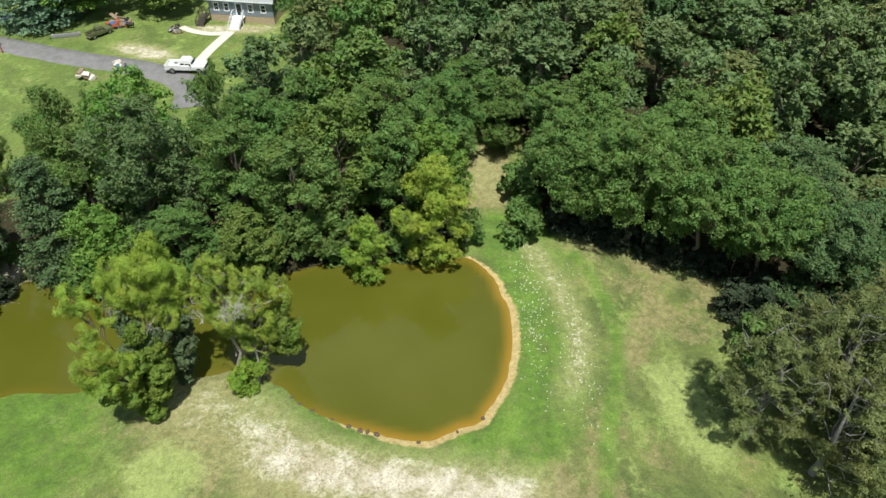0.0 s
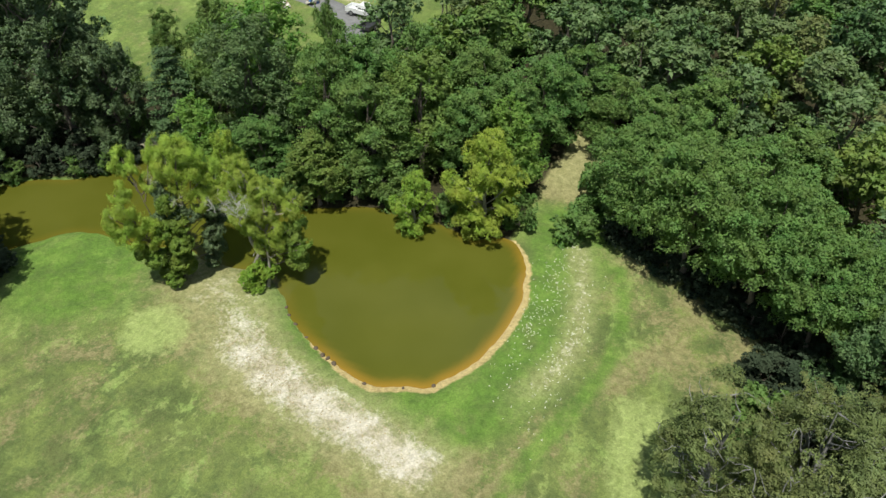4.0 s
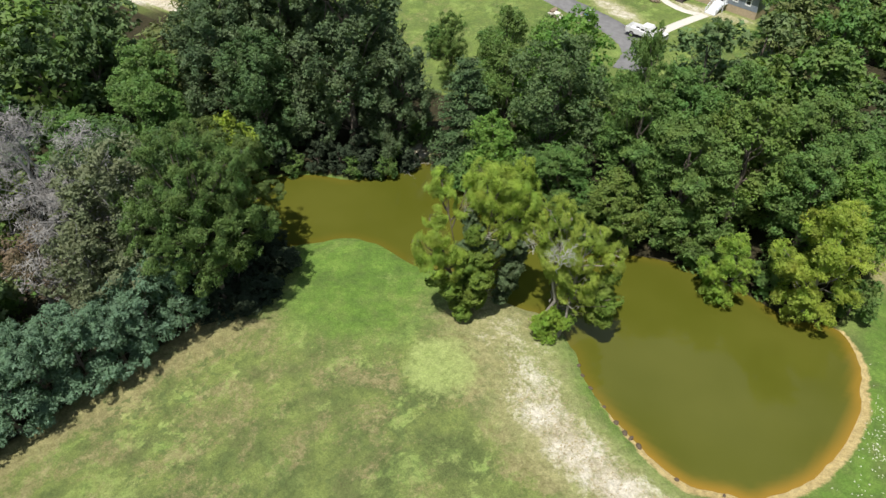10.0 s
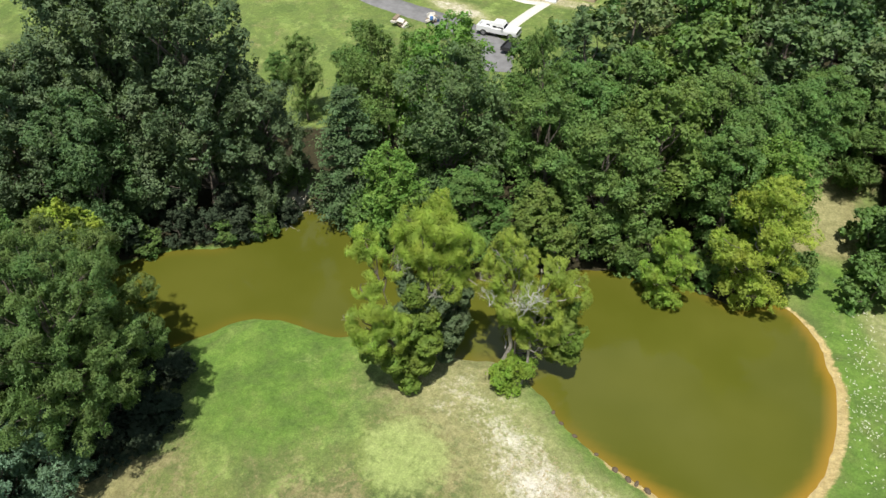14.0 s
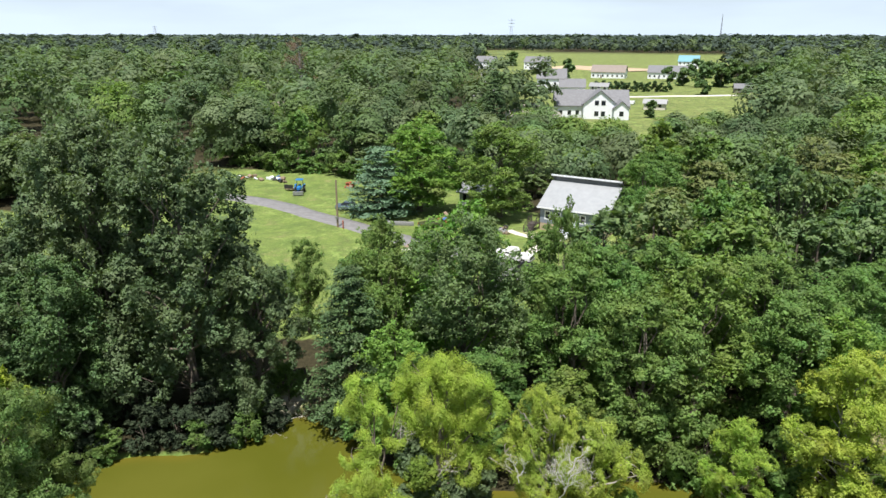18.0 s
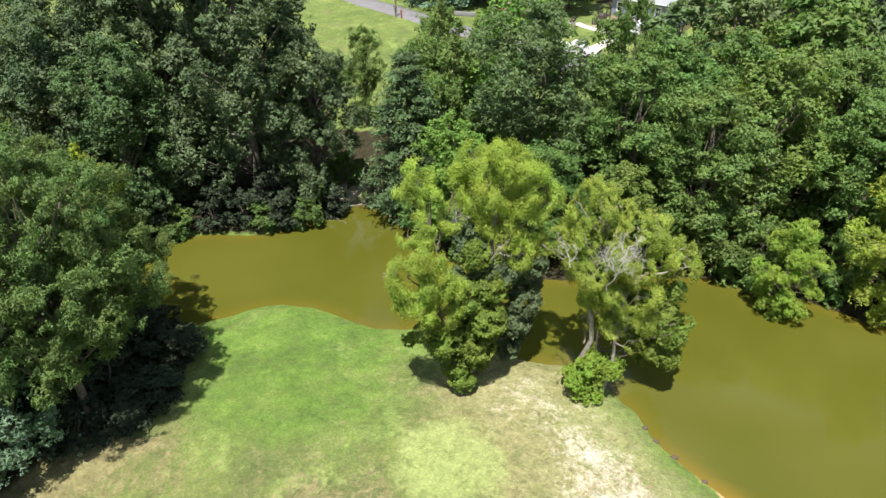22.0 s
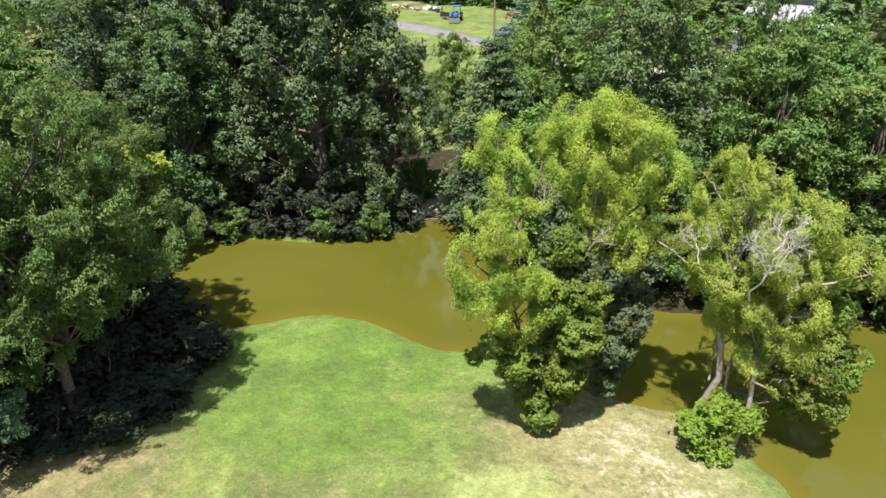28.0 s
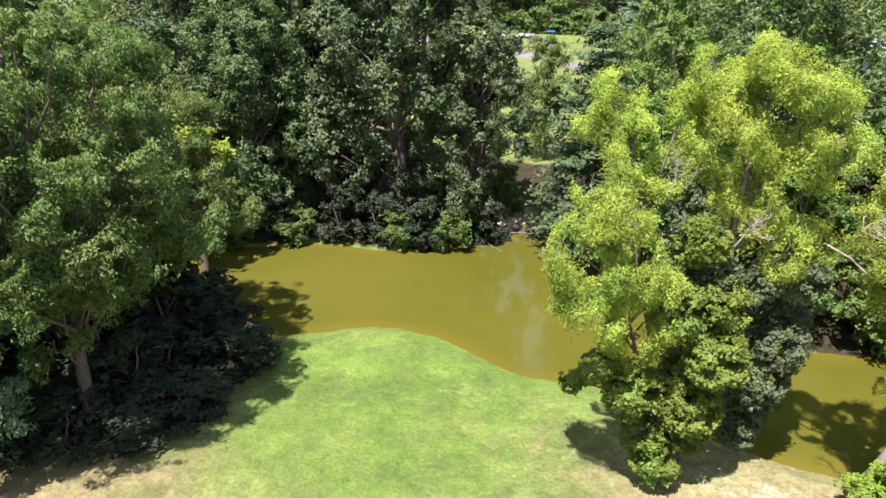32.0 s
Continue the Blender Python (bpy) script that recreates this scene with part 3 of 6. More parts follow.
def foliage(rng, lobes, count, leaf, ragged=0.5, slim=0.75, clump=1.3, lift=1.3, keep_part=0.5, inner=0.55, droop=0.0):
    """Leaf sprays over rounded lobes, each lobe a centre and three half-widths, gathered in uneven clumps with gaps between them."""
    C, U = [], []
    area = sum(float(np.mean(r)) ** 2 for _, r in lobes)
    for (lc, lr) in lobes:
        lc, lr = np.array(lc), np.array(lr)
        k = max(30, int(count / keep_part * float(lr.mean()) ** 2 / area))
        u = unit(rng, k)
        u = u[(u[:, 2] > -0.75) | (rng.rand(k) < 0.3)]
        rad = rng.uniform(inner ** 3, 1.14 ** 3, len(u)) ** (1 / 3)
        C.append(lc + u * lr * rad[:, None] + rng.normal(0, 0.05 * float(lr.mean()), u.shape))
        U.append(u)
    C, U = np.concatenate(C), np.concatenate(U)
    f, g = carve(rng, clump, lift)(C)
    ok = f > np.quantile(f, 1 - keep_part)
    C, U, g = C[ok], U[ok], -g[ok]
    C[:, 2] -= droop * np.abs(rng.normal(0, 1, len(C)))
    g /= np.linalg.norm(g, axis=1, keepdims=True) + 1e-9
    N = U * 0.35 + g * 0.45 + np.array([0, 0, 0.5]) + rng.normal(0, ragged, C.shape)
    S = U * 0.45 + g * 0.65 + np.array([0, 0, 0.42])
    return sprays(rng, C, N, leaf * rng.uniform(0.6, 1.4, len(C)), slim, S)


def broadleaf(name, label, mat, seed, R=5.0, H=16.0, base=0.04, masses=14, count=18000, leaf=0.38, bark=None, droop=0.0, column=0.55, mass=(0.28, 0.46), apart=0.44, plan=None, stems=None, ragged=0.5, tall=1.0, twigs=0, slim=0.75, extra=(), clump=1.3, lift=1.3, keep_part=0.5):
    """A leafy tree: tapered trunk and limbs that reach into uneven masses of foliage, each mass of several lobes of leaf clumps.
    plan: rows of x, y, z, half-width for the masses, where the tree's own shape is known."""
    rng = np.random.RandomState(seed)
    top = H * (1 - base)
    made = [(np.array(p[:3], float), p[3]) for p in plan or extra]
    if not plan:
        made.append((np.array([0.1 * R, 0, H - 0.3 * R]), 0.34 * R))
    for _ in range(0 if plan else masses * 14):
        if len(made) >= masses:
            break
        f = rng.uniform(0.0, 1.0) ** 0.9
        w = R * rng.uniform(*mass)
        girth = R * (column + (1 - column) * min(1, f / 0.3) if f < 0.3 else math.sqrt(max(0.0, 1 - ((f - 0.3) / 0.74) ** 2.6)))
        z = min(H * base + top * (0.06 + 0.9 * f), H - w * 0.75)
        a, k = rng.uniform(0, 2 * np.pi), (rng.uniform(0.85, 1.08) if rng.rand() < 0.85 else rng.uniform(0.1, 0.6))
        c = np.array([math.cos(a) * max(girth - w * 0.8, 0) * k, math.sin(a) * max(girth - w * 0.8, 0) * k, z])
        if all(np.linalg.norm((c - m_[0]) * np.array([1, 1, 0.9])) > apart * (w + m_[1]) for m_ in made):
            made.append((c, w))
    lobes = [(c, np.array([1.16, 1.16, 1.1 * tall]) * w) for c, w in made] if plan else []
    for c, w in made if not plan else ():
        u = unit(rng, 36)
        u = u[u[:, 2] > -0.7]
        got = []
        for d in u:
            lw = w * rng.uniform(0.32, 0.54)
            p = c + d * np.array([1, 1, 0.95]) * w * rng.uniform(0.55, 0.85)
            if all(np.linalg.norm(p - g_[0]) > 0.62 * (lw + g_[1][0]) for g_ in got):
                got.append((p, np.array([lw, lw * rng.uniform(0.85, 1.2), lw * rng.uniform(0.8, 1.15) * tall])))
        lobes += got + [(c, np.array([w, w, w * 0.8]) * 0.5)]
    tree = new(name)
    pieces = []
    rt = 0.02 * H
    for sx, sy, tx, ty, tz, sr in stems or ((0, 0, rng.normal(0, 0.3), rng.normal(0, 0.3), H * 0.8, 1.0),):
        pieces.append(tube(bent(rng, (sx, sy, -0.4), (tx, ty, tz), 8, 0.02), np.linspace(rt, rt * 0.2, 8) * sr * np.array([1.35, 1.08, 1, 1, 1, 1, 1, 1])))
    for c, w in made:
        z0 = max(0.1 * H, c[2] * (rng.uniform(0.68, 0.86) if plan else rng.uniform(0.45, 0.75)))
        foot = (0, 0) if not stems else min(((st[0] + (st[2] - st[0]) * z0 / st[4], st[1] + (st[3] - st[1]) * z0 / st[4]) for st in stems), key=lambda p_: (p_[0] - c[0]) ** 2 + (p_[1] - c[1]) ** 2)
        pieces.append(tube(bent(rng, (*foot, z0), c, 5, 0.07), np.linspace(rt * 0.24, 0.03, 5), 5))
        for _ in range(twigs):
            tip = c + unit(rng, 1)[0] * np.array([1, 1, 1.1]) * w * rng.uniform(0.7, 1.35)
            pieces.append(tube(bent(rng, c + (tip - c) * 0.1, tip + (0, 0, 0.2 * w), 4, 0.1), np.linspace(0.045, 0.012, 4), 3))
    part("trunk", quick_mesh("trunk", *join(pieces), bark or M_BARK, True), tree)
    v, f, nn = foliage(rng, lobes, count, leaf, ragged, slim, clump, lift, keep_part, 0.2 if plan else 0.55, 0.16 * droop)
    part("crown", quick_mesh("crown", v, f, mat, normals=nn), tree)
    return tagged(tree, label, "tree")


def conifer(name, label, mat, seed, R=3.0, H=9.0, base=0.06, tiers=13, per_tier=11, leaf=0.34, taper=0.9, per=34, spread=0.26):
    """A needle tree: whorls of drooping boughs on a straight stem."""
    rng = np.random.RandomState(seed)
    tree = new(name)
    pieces = [tube(bent(rng, (0, 0, -0.4), (0, 0, H * 0.97), 7, 0.008), np.linspace(0.02 * H, 0.02, 7))]
    C, N = [], []
    for i in range(tiers):
        f = (i + rng.uniform(0, 0.5)) / tiers
        z = H * (base + (1 - base) * f)
        reach = R * (1 - f) ** taper * rng.uniform(0.85, 1.12) + 0.15
        k = max(4, int(per_tier * (0.45 + 0.55 * (1 - f))))
        for j in range(k):
            a = 2 * np.pi * (j + rng.uniform(-0.35, 0.35) + 0.5 * (i % 2)) / k
            rr = reach * rng.uniform(0.72, 1.12)
            tip = np.array([math.cos(a) * rr, math.sin(a) * rr, z + 0.12 * rr * rng.uniform(-0.6, 1.2)])
            root = np.array([0, 0, z - 0.1 * rr])
            if i % 2 == 0:
                pieces.append(tube(bent(rng, root, tip, 3, 0.02), np.linspace(0.05, 0.012, 3), 4))
            s = rng.uniform(0.3, 1.0, per) ** 0.8
            p = root + (tip - root) * s[:, None] + rng.normal(0, spread, (per, 3)) * np.array([1, 1, 0.42]) * (0.5 + s[:, None] * 0.7)
            C.append(p)
            N.append(np.array([math.cos(a) * 0.35, math.sin(a) * 0.35, 0.9]) + rng.normal(0, 0.4, (per, 3)))
    C, N = np.concatenate(C), np.concatenate(N)
    part("trunk", quick_mesh("trunk", *join(pieces), M_BARK, True), tree)
    v, f, nn = sprays(rng, C, N, leaf * rng.uniform(0.6, 1.3, len(C)), 0.5, N * np.array([1.4, 1.4, 1.0]))
    part("crown", quick_mesh("crown", v, f, mat, normals=nn), tree)
    return tagged(tree, label, "tree")


planted = []


def plant(model, spots, R, H, group, seed=0, turn=None):
    """Copies of a tree at rows of x, y, top height above its foot and crown half-width."""
    rng = np.random.RandomState(seed + 11)
    for x, y, h, r in spots:
        z = max(height1(x, y), -0.2)
        m = Matrix.LocRotScale((x, y, z), Euler((0, 0, rng.uniform(0, 6.28) if turn is None else turn)), (r / R, r / R * rng.uniform(0.92, 1.08), h / H))
        if not model.get("used"):
            model["used"] = 1
            model.matrix_basis = m
            model["group"] = group
            ob = model
        else:
            keepscale = model.scale.copy()
            model.scale = (1, 1, 1)
            ob = copy_thing(model, m)
            model.scale = keepscale
            ob["group"] = group
        planted.append((x, y, r))


oak_w = broadleaf("oak_tree", "spreading oak overhanging the field and the pond", M_SPREAD, 51, 6.2, 18, 0.41, 61, 205000, 0.14, None, 0, 0.7, mass=(0.17, 0.3), apart=0.55, slim=0.6, ragged=0.6, clump=2.1, lift=1.5, keep_part=0.4,
                  extra=[(5.6, 1.0, 8.4, 1.5), (4.3, 4.4, 8.4, 1.5), (3.0, 5.6, 8.0, 1.4), (5.4, -1.6, 9.6, 1.5), (4.9, 2.8, 10.4, 1.6), (1.0, -5.0, 10.5, 1.5), (0.9, -1.2, 4.6, 1.5), (-0.6, 0.9, 5.2, 1.5), (1.6, 0.9, 5.6, 1.4), (2.2, -1.0, 6.6, 1.3), (3.5, -5.6, 11.5, 1.6), (0.0, -6.6, 12.5, 1.7), (-3.0, -5.5, 12.5, 1.7), (5.6, -3.6, 11.5, 1.5), (2.0, -5.0, 14.0, 1.6), (1.5, -3.4, 8.0, 1.5), (4.2, -2.6, 8.2, 1.4), (0.0, 0.0, 8.0, 2.0), (0.0, 0.0, 11.0, 2.2), (1.0, -2.5, 9.8, 1.8), (2.6, 0.0, 9.2, 1.8), (3.2, -3.0, 10.4, 1.6), (4.2, 0.4, 9.2, 1.5), (3.4, 1.6, 11.6, 1.9), (3.2, -1.6, 12.6, 1.9), (1.8, 3.4, 11.2, 1.9), (1.4, -3.8, 12.0, 1.9), (-1.6, 2.6, 12.0, 2.0), (4.2, 3.2, 9.2, 1.5), (5.0, -0.4, 7.4, 1.3), (3.8, 2.4, 7.0, 1.4), (1.0, -6.2, 8.6, 1.6), (3.6, -5.2, 8.2, 1.5), (-1.6, -6.2, 9.0, 1.6), (4.9, -3.8, 7.6, 1.4), (2.4, -6.6, 10.2, 1.5)])
oak_a = broadleaf("oak_tree", "tall dark green oak with a dense lobed crown", M_OAK, 1, 5.5, 20, 0.02, 22, 50000, 0.21, clump=1.8, lift=1.5, keep_part=0.42)
oak_b = broadleaf("oak_tree", "tall dark green oak with a dense lobed crown", M_DARKOAK, 2, 5.5, 20, 0.0, 44, 80000, 0.2, None, 0, 0.85, mass=(0.24, 0.4), apart=0.45, clump=2.0, lift=1.5, keep_part=0.42)
mix_a = broadleaf("broadleaf_tree", "leafy mid-green tree of the thicket", M_MIX, 3, 5.0, 16, 0.02, 18, 36000, 0.21, clump=1.6, lift=1.4, keep_part=0.45)
mix_c = broadleaf("broadleaf_tree", "overhanging green tree at the wood's edge", M_MIX, 41, 5.6, 15, 0.34, 22, 52000, 0.195, None, 0, 0.8, clump=1.8, lift=1.5, keep_part=0.42)
mix_b = broadleaf("broadleaf_tree", "leafy mid-green tree of the thicket", M_MIX, 4, 5.0, 16, 0.02, 18, 36000, 0.21, clump=1.6, lift=1.4, keep_part=0.45)
maple = broadleaf("maple_tree", "round bright green maple with a full crown", M_MAPLE, 5, 5.0, 17, 0.02, 20, 24000, 0.26, clump=1.6, lift=1.2, keep_part=0.45)
yellow = broadleaf("broadleaf_tree", "tree with yellowing green leaves in the thicket", M_YELLOW, 6, 5.0, 16, 0.03, 18, 24000, 0.26, clump=1.6, lift=1.4, keep_part=0.45)
# the two willows on the spit, mass by mass round their feet
willow_main = broadleaf("willow_tree", "tall yellow-green willow on the bank between the ponds", M_WILLOW, 52, 4.2, 14.8, 0.01, 0, 200000, 0.10, M_BARK, 0.9, 0.45,
                        plan=[(-0.7, 1.7, 13.7, 0.95), (1.1, 1.5, 14.3, 0.95), (2.2, 2.0, 13.2, 1.0), (3.0, 3.1, 11.5, 0.85), (0.4, 0.8, 12.6, 1.05), (1.4, 2.4, 11.1, 1.1), (-0.8, 1.0, 11.5, 0.8), (1.0, 1.2, 10.2, 0.9),
                              (2.1, 2.9, 9.2, 0.8), (2.2, 1.7, 8.5, 0.65), (-1.5, 1.1, 13.0, 0.65), (-1.4, -0.1, 10.9, 0.65),
                              (-1.9, -4.4, 9.2, 0.9), (-0.9, -3.5, 8.8, 1.0), (-0.2, -2.4, 7.4, 0.85), (-1.3, -4.4, 7.4, 0.8), (-0.7, -2.7, 6.2, 0.8), (-2.7, -4.5, 7.9, 0.6), (-0.9, -4.0, 10.4, 0.75),
                              (-1.9, -2.8, 11.4, 0.65), (-2.6, -3.0, 10.9, 0.5), (-3.3, -0.6, 13.1, 0.8), (-3.7, -1.2, 12.3, 0.6), (-2.2, -1.1, 12.3, 0.55)],
                        stems=((0, 0, 1.0, 1.6, 13.4, 0.9), (-0.3, -0.4, -1.2, -3.2, 8.0, 0.36), (-0.2, -0.2, -3.0, -0.8, 12.6, 0.3)), ragged=0.6, tall=1.25, slim=0.34, clump=1.2, lift=0.85, keep_part=0.42, twigs=2)
willow = broadleaf("willow_tree", "pale yellow-green willow at the pond's edge", M_WILLOW, 7, 4.0, 13, 0.02, 26, 64000, 0.18, M_WILLOWBARK, 0.8, 0.6, (0.24, 0.36), ragged=0.6, tall=1.2, slim=0.42, clump=1.2, lift=0.85, extra=[(1.5, -2.0, 2.5, 1.2), (-1.5, -1.8, 2.2, 1.2), (0.0, -2.4, 4.2, 1.3), (2.4, -0.8, 4.8, 1.2), (-2.2, -1.0, 5.2, 1.2)])
willow_open = broadleaf("willow_tree", "yellow-green willow with bare white limbs on the bank", M_WILLOWDULL, 8, 4.3, 13, 0.25, 0, 150000, 0.105, M_WILLOWBARK, 0.6, 0.6,
                        plan=[(-1.3, 0.7, 12.6, 0.8), (-1.9, 0.3, 11.7, 0.7), (0.0, 0.1, 12.5, 0.7), (-0.7, 1.2, 10.6, 0.8), (1.2, 0.3, 11.4, 0.8), (2.3, 1.0, 10.9, 0.75), (3.3, 1.6, 9.5, 0.85), (4.2, 0.5, 9.6, 0.6), (2.2, 1.6, 8.7, 0.85),
                              (1.3, 0.7, 8.0, 0.7), (-1.1, 0.0, 9.8, 0.7), (-2.7, 0.6, 10.3, 0.6), (-2.8, -0.8, 10.0, 0.6), (-3.9, -0.2, 9.1, 0.5), (-2.0, 0.4, 7.6, 0.7), (-0.7, -0.2, 6.5, 0.6), (-1.1, 1.1, 3.9, 0.45),
                              (-0.6, -1.0, 8.6, 0.75), (0.6, -0.8, 10.0, 0.75), (1.7, -0.4, 9.2, 0.75), (-1.7, -0.6, 8.8, 0.7), (0.5, -0.6, 7.2, 0.7), (-1.4, -0.8, 11.0, 0.7), (2.6, -0.2, 7.6, 0.6), (0.3, 0.8, 8.8, 0.8), (0.0, 0.4, 5.6, 0.7), (1.1, 0.5, 6.2, 0.65), (1.9, 0.2, 6.6, 0.6), (0.9, -0.5, 5.2, 0.6), (1.7, -0.4, 5.4, 0.6), (2.6, 0.2, 5.6, 0.65), (1.3, -0.6, 7.4, 0.65), (-0.4, -0.9, 7.4, 0.6), (2.2, -0.3, 4.3, 0.5)],
                        stems=((-0.7, -0.7, -0.6, 0.5, 11.4, 0.82), (0.8, -0.9, 1.4, 0.6, 9.6, 0.6)), ragged=0.6, tall=1.2, slim=0.34, clump=1.2, lift=0.85, keep_part=0.42, twigs=2)
grey = broadleaf("thin_tree", "thin grey-green tree losing its leaves", M_GREY, 9, 4.5, 16, 0.05, 22, 28000, 0.21, M_TWIG, twigs=3, clump=1.5, lift=1.2, keep_part=0.42)
brown = broadleaf("withered_tree", "dead tree, a haze of bare grey twigs", M_DEADTWIG, 10, 4.5, 16, 0.1, 16, 16000, 0.36, M_TWIG, twigs=6, slim=0.1, clump=1.6, keep_part=0.45)
rusty = broadleaf("withered_tree", "dying tree with rusty brown leaves", M_BROWN, 64, 4.5, 16, 0.05, 14, 7000, 0.18, M_TWIG, twigs=3, clump=2.0, keep_part=0.4)
grey_green = broadleaf("thin_tree", "slender grey-green tree at the pasture's edge", M_MIX, 65, 4.5, 16, 0.2, 16, 20000, 0.24, clump=1.5, lift=1.1, keep_part=0.4)
shrub = broadleaf("shrub", "bright green leafy bush on the bank", M_BUSH, 12, 1.9, 3.4, 0.0, 12, 16000, 0.13, None, 0, 0.75, clump=0.6)
scrub = broadleaf("shrub", "dull green bank shrub overhanging the water", M_MIX, 13, 2.2, 4.5, 0.0, 11, 4200, 0.28, None, 0.2, 0.75, clump=0.9)
vine = broadleaf("climbing_vine", "mid-green climbing growth wrapping the willow's trunk", M_VINE, 17, 1.9, 9.0, 0.0, 0, 60000, 0.125, None, 0.2, 0.8,
                 plan=[(-0.6, -2.4, 4.0, 0.8), (0.0, -0.6, 4.0, 0.8), (1.5, -1.0, 5.4, 0.8), (-0.2, -1.7, 2.0, 0.75), (0.5, -0.4, 1.8, 0.75), (0.3, -1.9, 1.2, 0.65), (1.1, -0.3, 7.0, 0.75), (0.2, -1.2, 6.8, 0.8), (-1.6, -2.8, 4.7, 0.55), (-3.0, -2.3, 3.3, 0.4),
                       (0.9, -1.1, 3.2, 0.8), (0.2, -0.4, 9.0, 0.7)], clump=0.8)
# rear part of the climbing growth; darker leaves paint its shaded side
vine_shaded = broadleaf("climbing_vine", "glossy vine behind the willow, its shade put into darker leaves", M_DARKOAK, 18, 1.9, 8.0, 0.0, 0, 46000, 0.13, None, 0.2, 0.8,
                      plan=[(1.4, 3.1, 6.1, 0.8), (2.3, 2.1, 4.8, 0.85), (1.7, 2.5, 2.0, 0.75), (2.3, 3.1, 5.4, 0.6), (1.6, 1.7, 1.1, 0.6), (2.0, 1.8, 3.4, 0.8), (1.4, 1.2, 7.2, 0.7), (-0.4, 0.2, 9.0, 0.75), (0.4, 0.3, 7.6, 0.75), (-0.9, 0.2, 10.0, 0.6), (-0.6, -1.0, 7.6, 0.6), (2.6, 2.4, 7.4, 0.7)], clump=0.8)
vine_low = broadleaf("climbing_vine", "mid-green growth hanging over the water under the willow", M_VINE, 19, 1.9, 7.0, 0.0, 0, 32000, 0.13, None, 0.2, 0.8,
                     plan=[(1.9, 1.3, 5.6, 0.8), (3.1, 1.2, 5.7, 0.8), (4.0, 0.6, 4.8, 0.7), (2.1, 1.7, 3.4, 0.7), (3.1, 0.6, 3.3, 0.5), (4.5, 1.3, 5.4, 0.45), (0.7, 1.2, 4.9, 0.5), (3.4, 1.8, 6.8, 0.7), (4.0, 0.7, 3.2, 0.65), (2.7, 1.5, 2.2, 0.7), (3.5, 1.6, 2.6, 0.6), (2.0, 2.4, 4.8, 0.7)], clump=0.8)
hedge_pine = broadleaf("pine_tree", "bushy blue-green young pine in the row beside the field", M_PINE, 14, 2.9, 8.6, 0.0, 17, 24000, 0.19, None, 0, 0.85, mass=(0.3, 0.44), slim=0.4, clump=0.95, lift=1.7)
pine = conifer("pine_tree", "blue-green pine on the lawn beside the lane", M_PINE, 14, 3.0, 9.0, 0.03, 12, 11, 0.3, 0.55, 90, 0.24)
# understory bush, leaves darkened to stand in for the shade around it
shade_bush = broadleaf("shrub", "dark green bush, the trees' shade put into its leaf colour", M_SHADE, 61, 2.2, 4.5, 0.0, 12, 6000, 0.23, None, 0.1, 0.8, clump=0.9)
bank_scrub = broadleaf("shrub", "dull green bank shrub overhanging the water", M_MIX, 62, 2.2, 4.5, 0.0, 13, 9000, 0.18, None, 0.2, 0.75, clump=0.9)
sapling = broadleaf("sapling", "bright lime-green young tree among the oaks", M_BUSH, 63, 2.6, 10.4, 0.3, 9, 9000, 0.22)
cedar = conifer("cedar_tree", "dark feathery cedar at the thicket's edge", M_HEMLOCK, 15, 4.2, 15, 0.03, 18, 12, 0.36, 0.6, 110, 0.3)
scrub_pine = broadleaf("scrub_pine", "olive-green scrub pine with a ragged open crown", M_SCRUB, 16, 4.6, 14, 0.08, 24, 36000, 0.19, M_TWIG, 0, 0.7, mass=(0.24, 0.4), slim=0.4, clump=2.1, lift=1.6, keep_part=0.26, twigs=2)
# lighter-built trees for the woods farther off
wood_a = broadleaf("broadleaf_tree", "leafy mid-green tree in the woods", M_HAZEMIX, 31, 5.0, 16, 0.05, 14, 6400, 0.52, None, 0, 0.6, clump=1.9)
wood_b = broadleaf("broadleaf_tree", "leafy mid-green tree in the woods", M_HAZEMIX, 32, 5.0, 16, 0.05, 14, 6400, 0.52, None, 0, 0.6, clump=1.9)
wood_oak = broadleaf("oak_tree", "dark green oak in the woods", M_OAK, 33, 5.0, 16, 0.05, 14, 6400, 0.52, None, 0, 0.6, clump=1.9)
wood_maple = broadleaf("maple_tree", "mid-green maple in the woods", M_MIX, 34, 5.0, 16, 0.05, 14, 6400, 0.52, None, 0, 0.6, clump=1.9)
wood_yellow = broadleaf("broadleaf_tree", "yellowing tree in the woods", M_YELLOW, 35, 5.0, 16, 0.05, 14, 6400, 0.52, None, 0, 0.6, clump=1.9)
wood_pine = conifer("scrub_pine", "olive-green pine in the woods", M_SCRUB, 36, 4.6, 14, 0.2, 10, 9, 0.6, 0.5, 60, 0.45)

NORTH = "trees of the thicket behind the pond"
plant(oak_a, [(-28.7, 55.4, 18.4, 5.6)], 5.5, 20, NORTH)
plant(maple, [(-32, 63.4, 17.4, 6.2), (-32.4, 50.6, 10.8, 3.9), (-1.0, 62.8, 12, 4)], 5.0, 17, NORTH)
plant(mix_a, [(-22.3, 62.5, 18.4, 2.3), (-20.0, 58.0, 15.2, 4.6), (-25.0, 65.8, 14.8, 4.0), (-15.7, 69, 13.5, 5), (-40.5, 63.5, 14.8, 3.6), (-14.6, 57.6, 13.8, 4.6), (-36.5, 58.5, 13.6, 4.2), (-45.0, 69.9, 11.0, 3.8)], 5.0, 16, NORTH, 1)
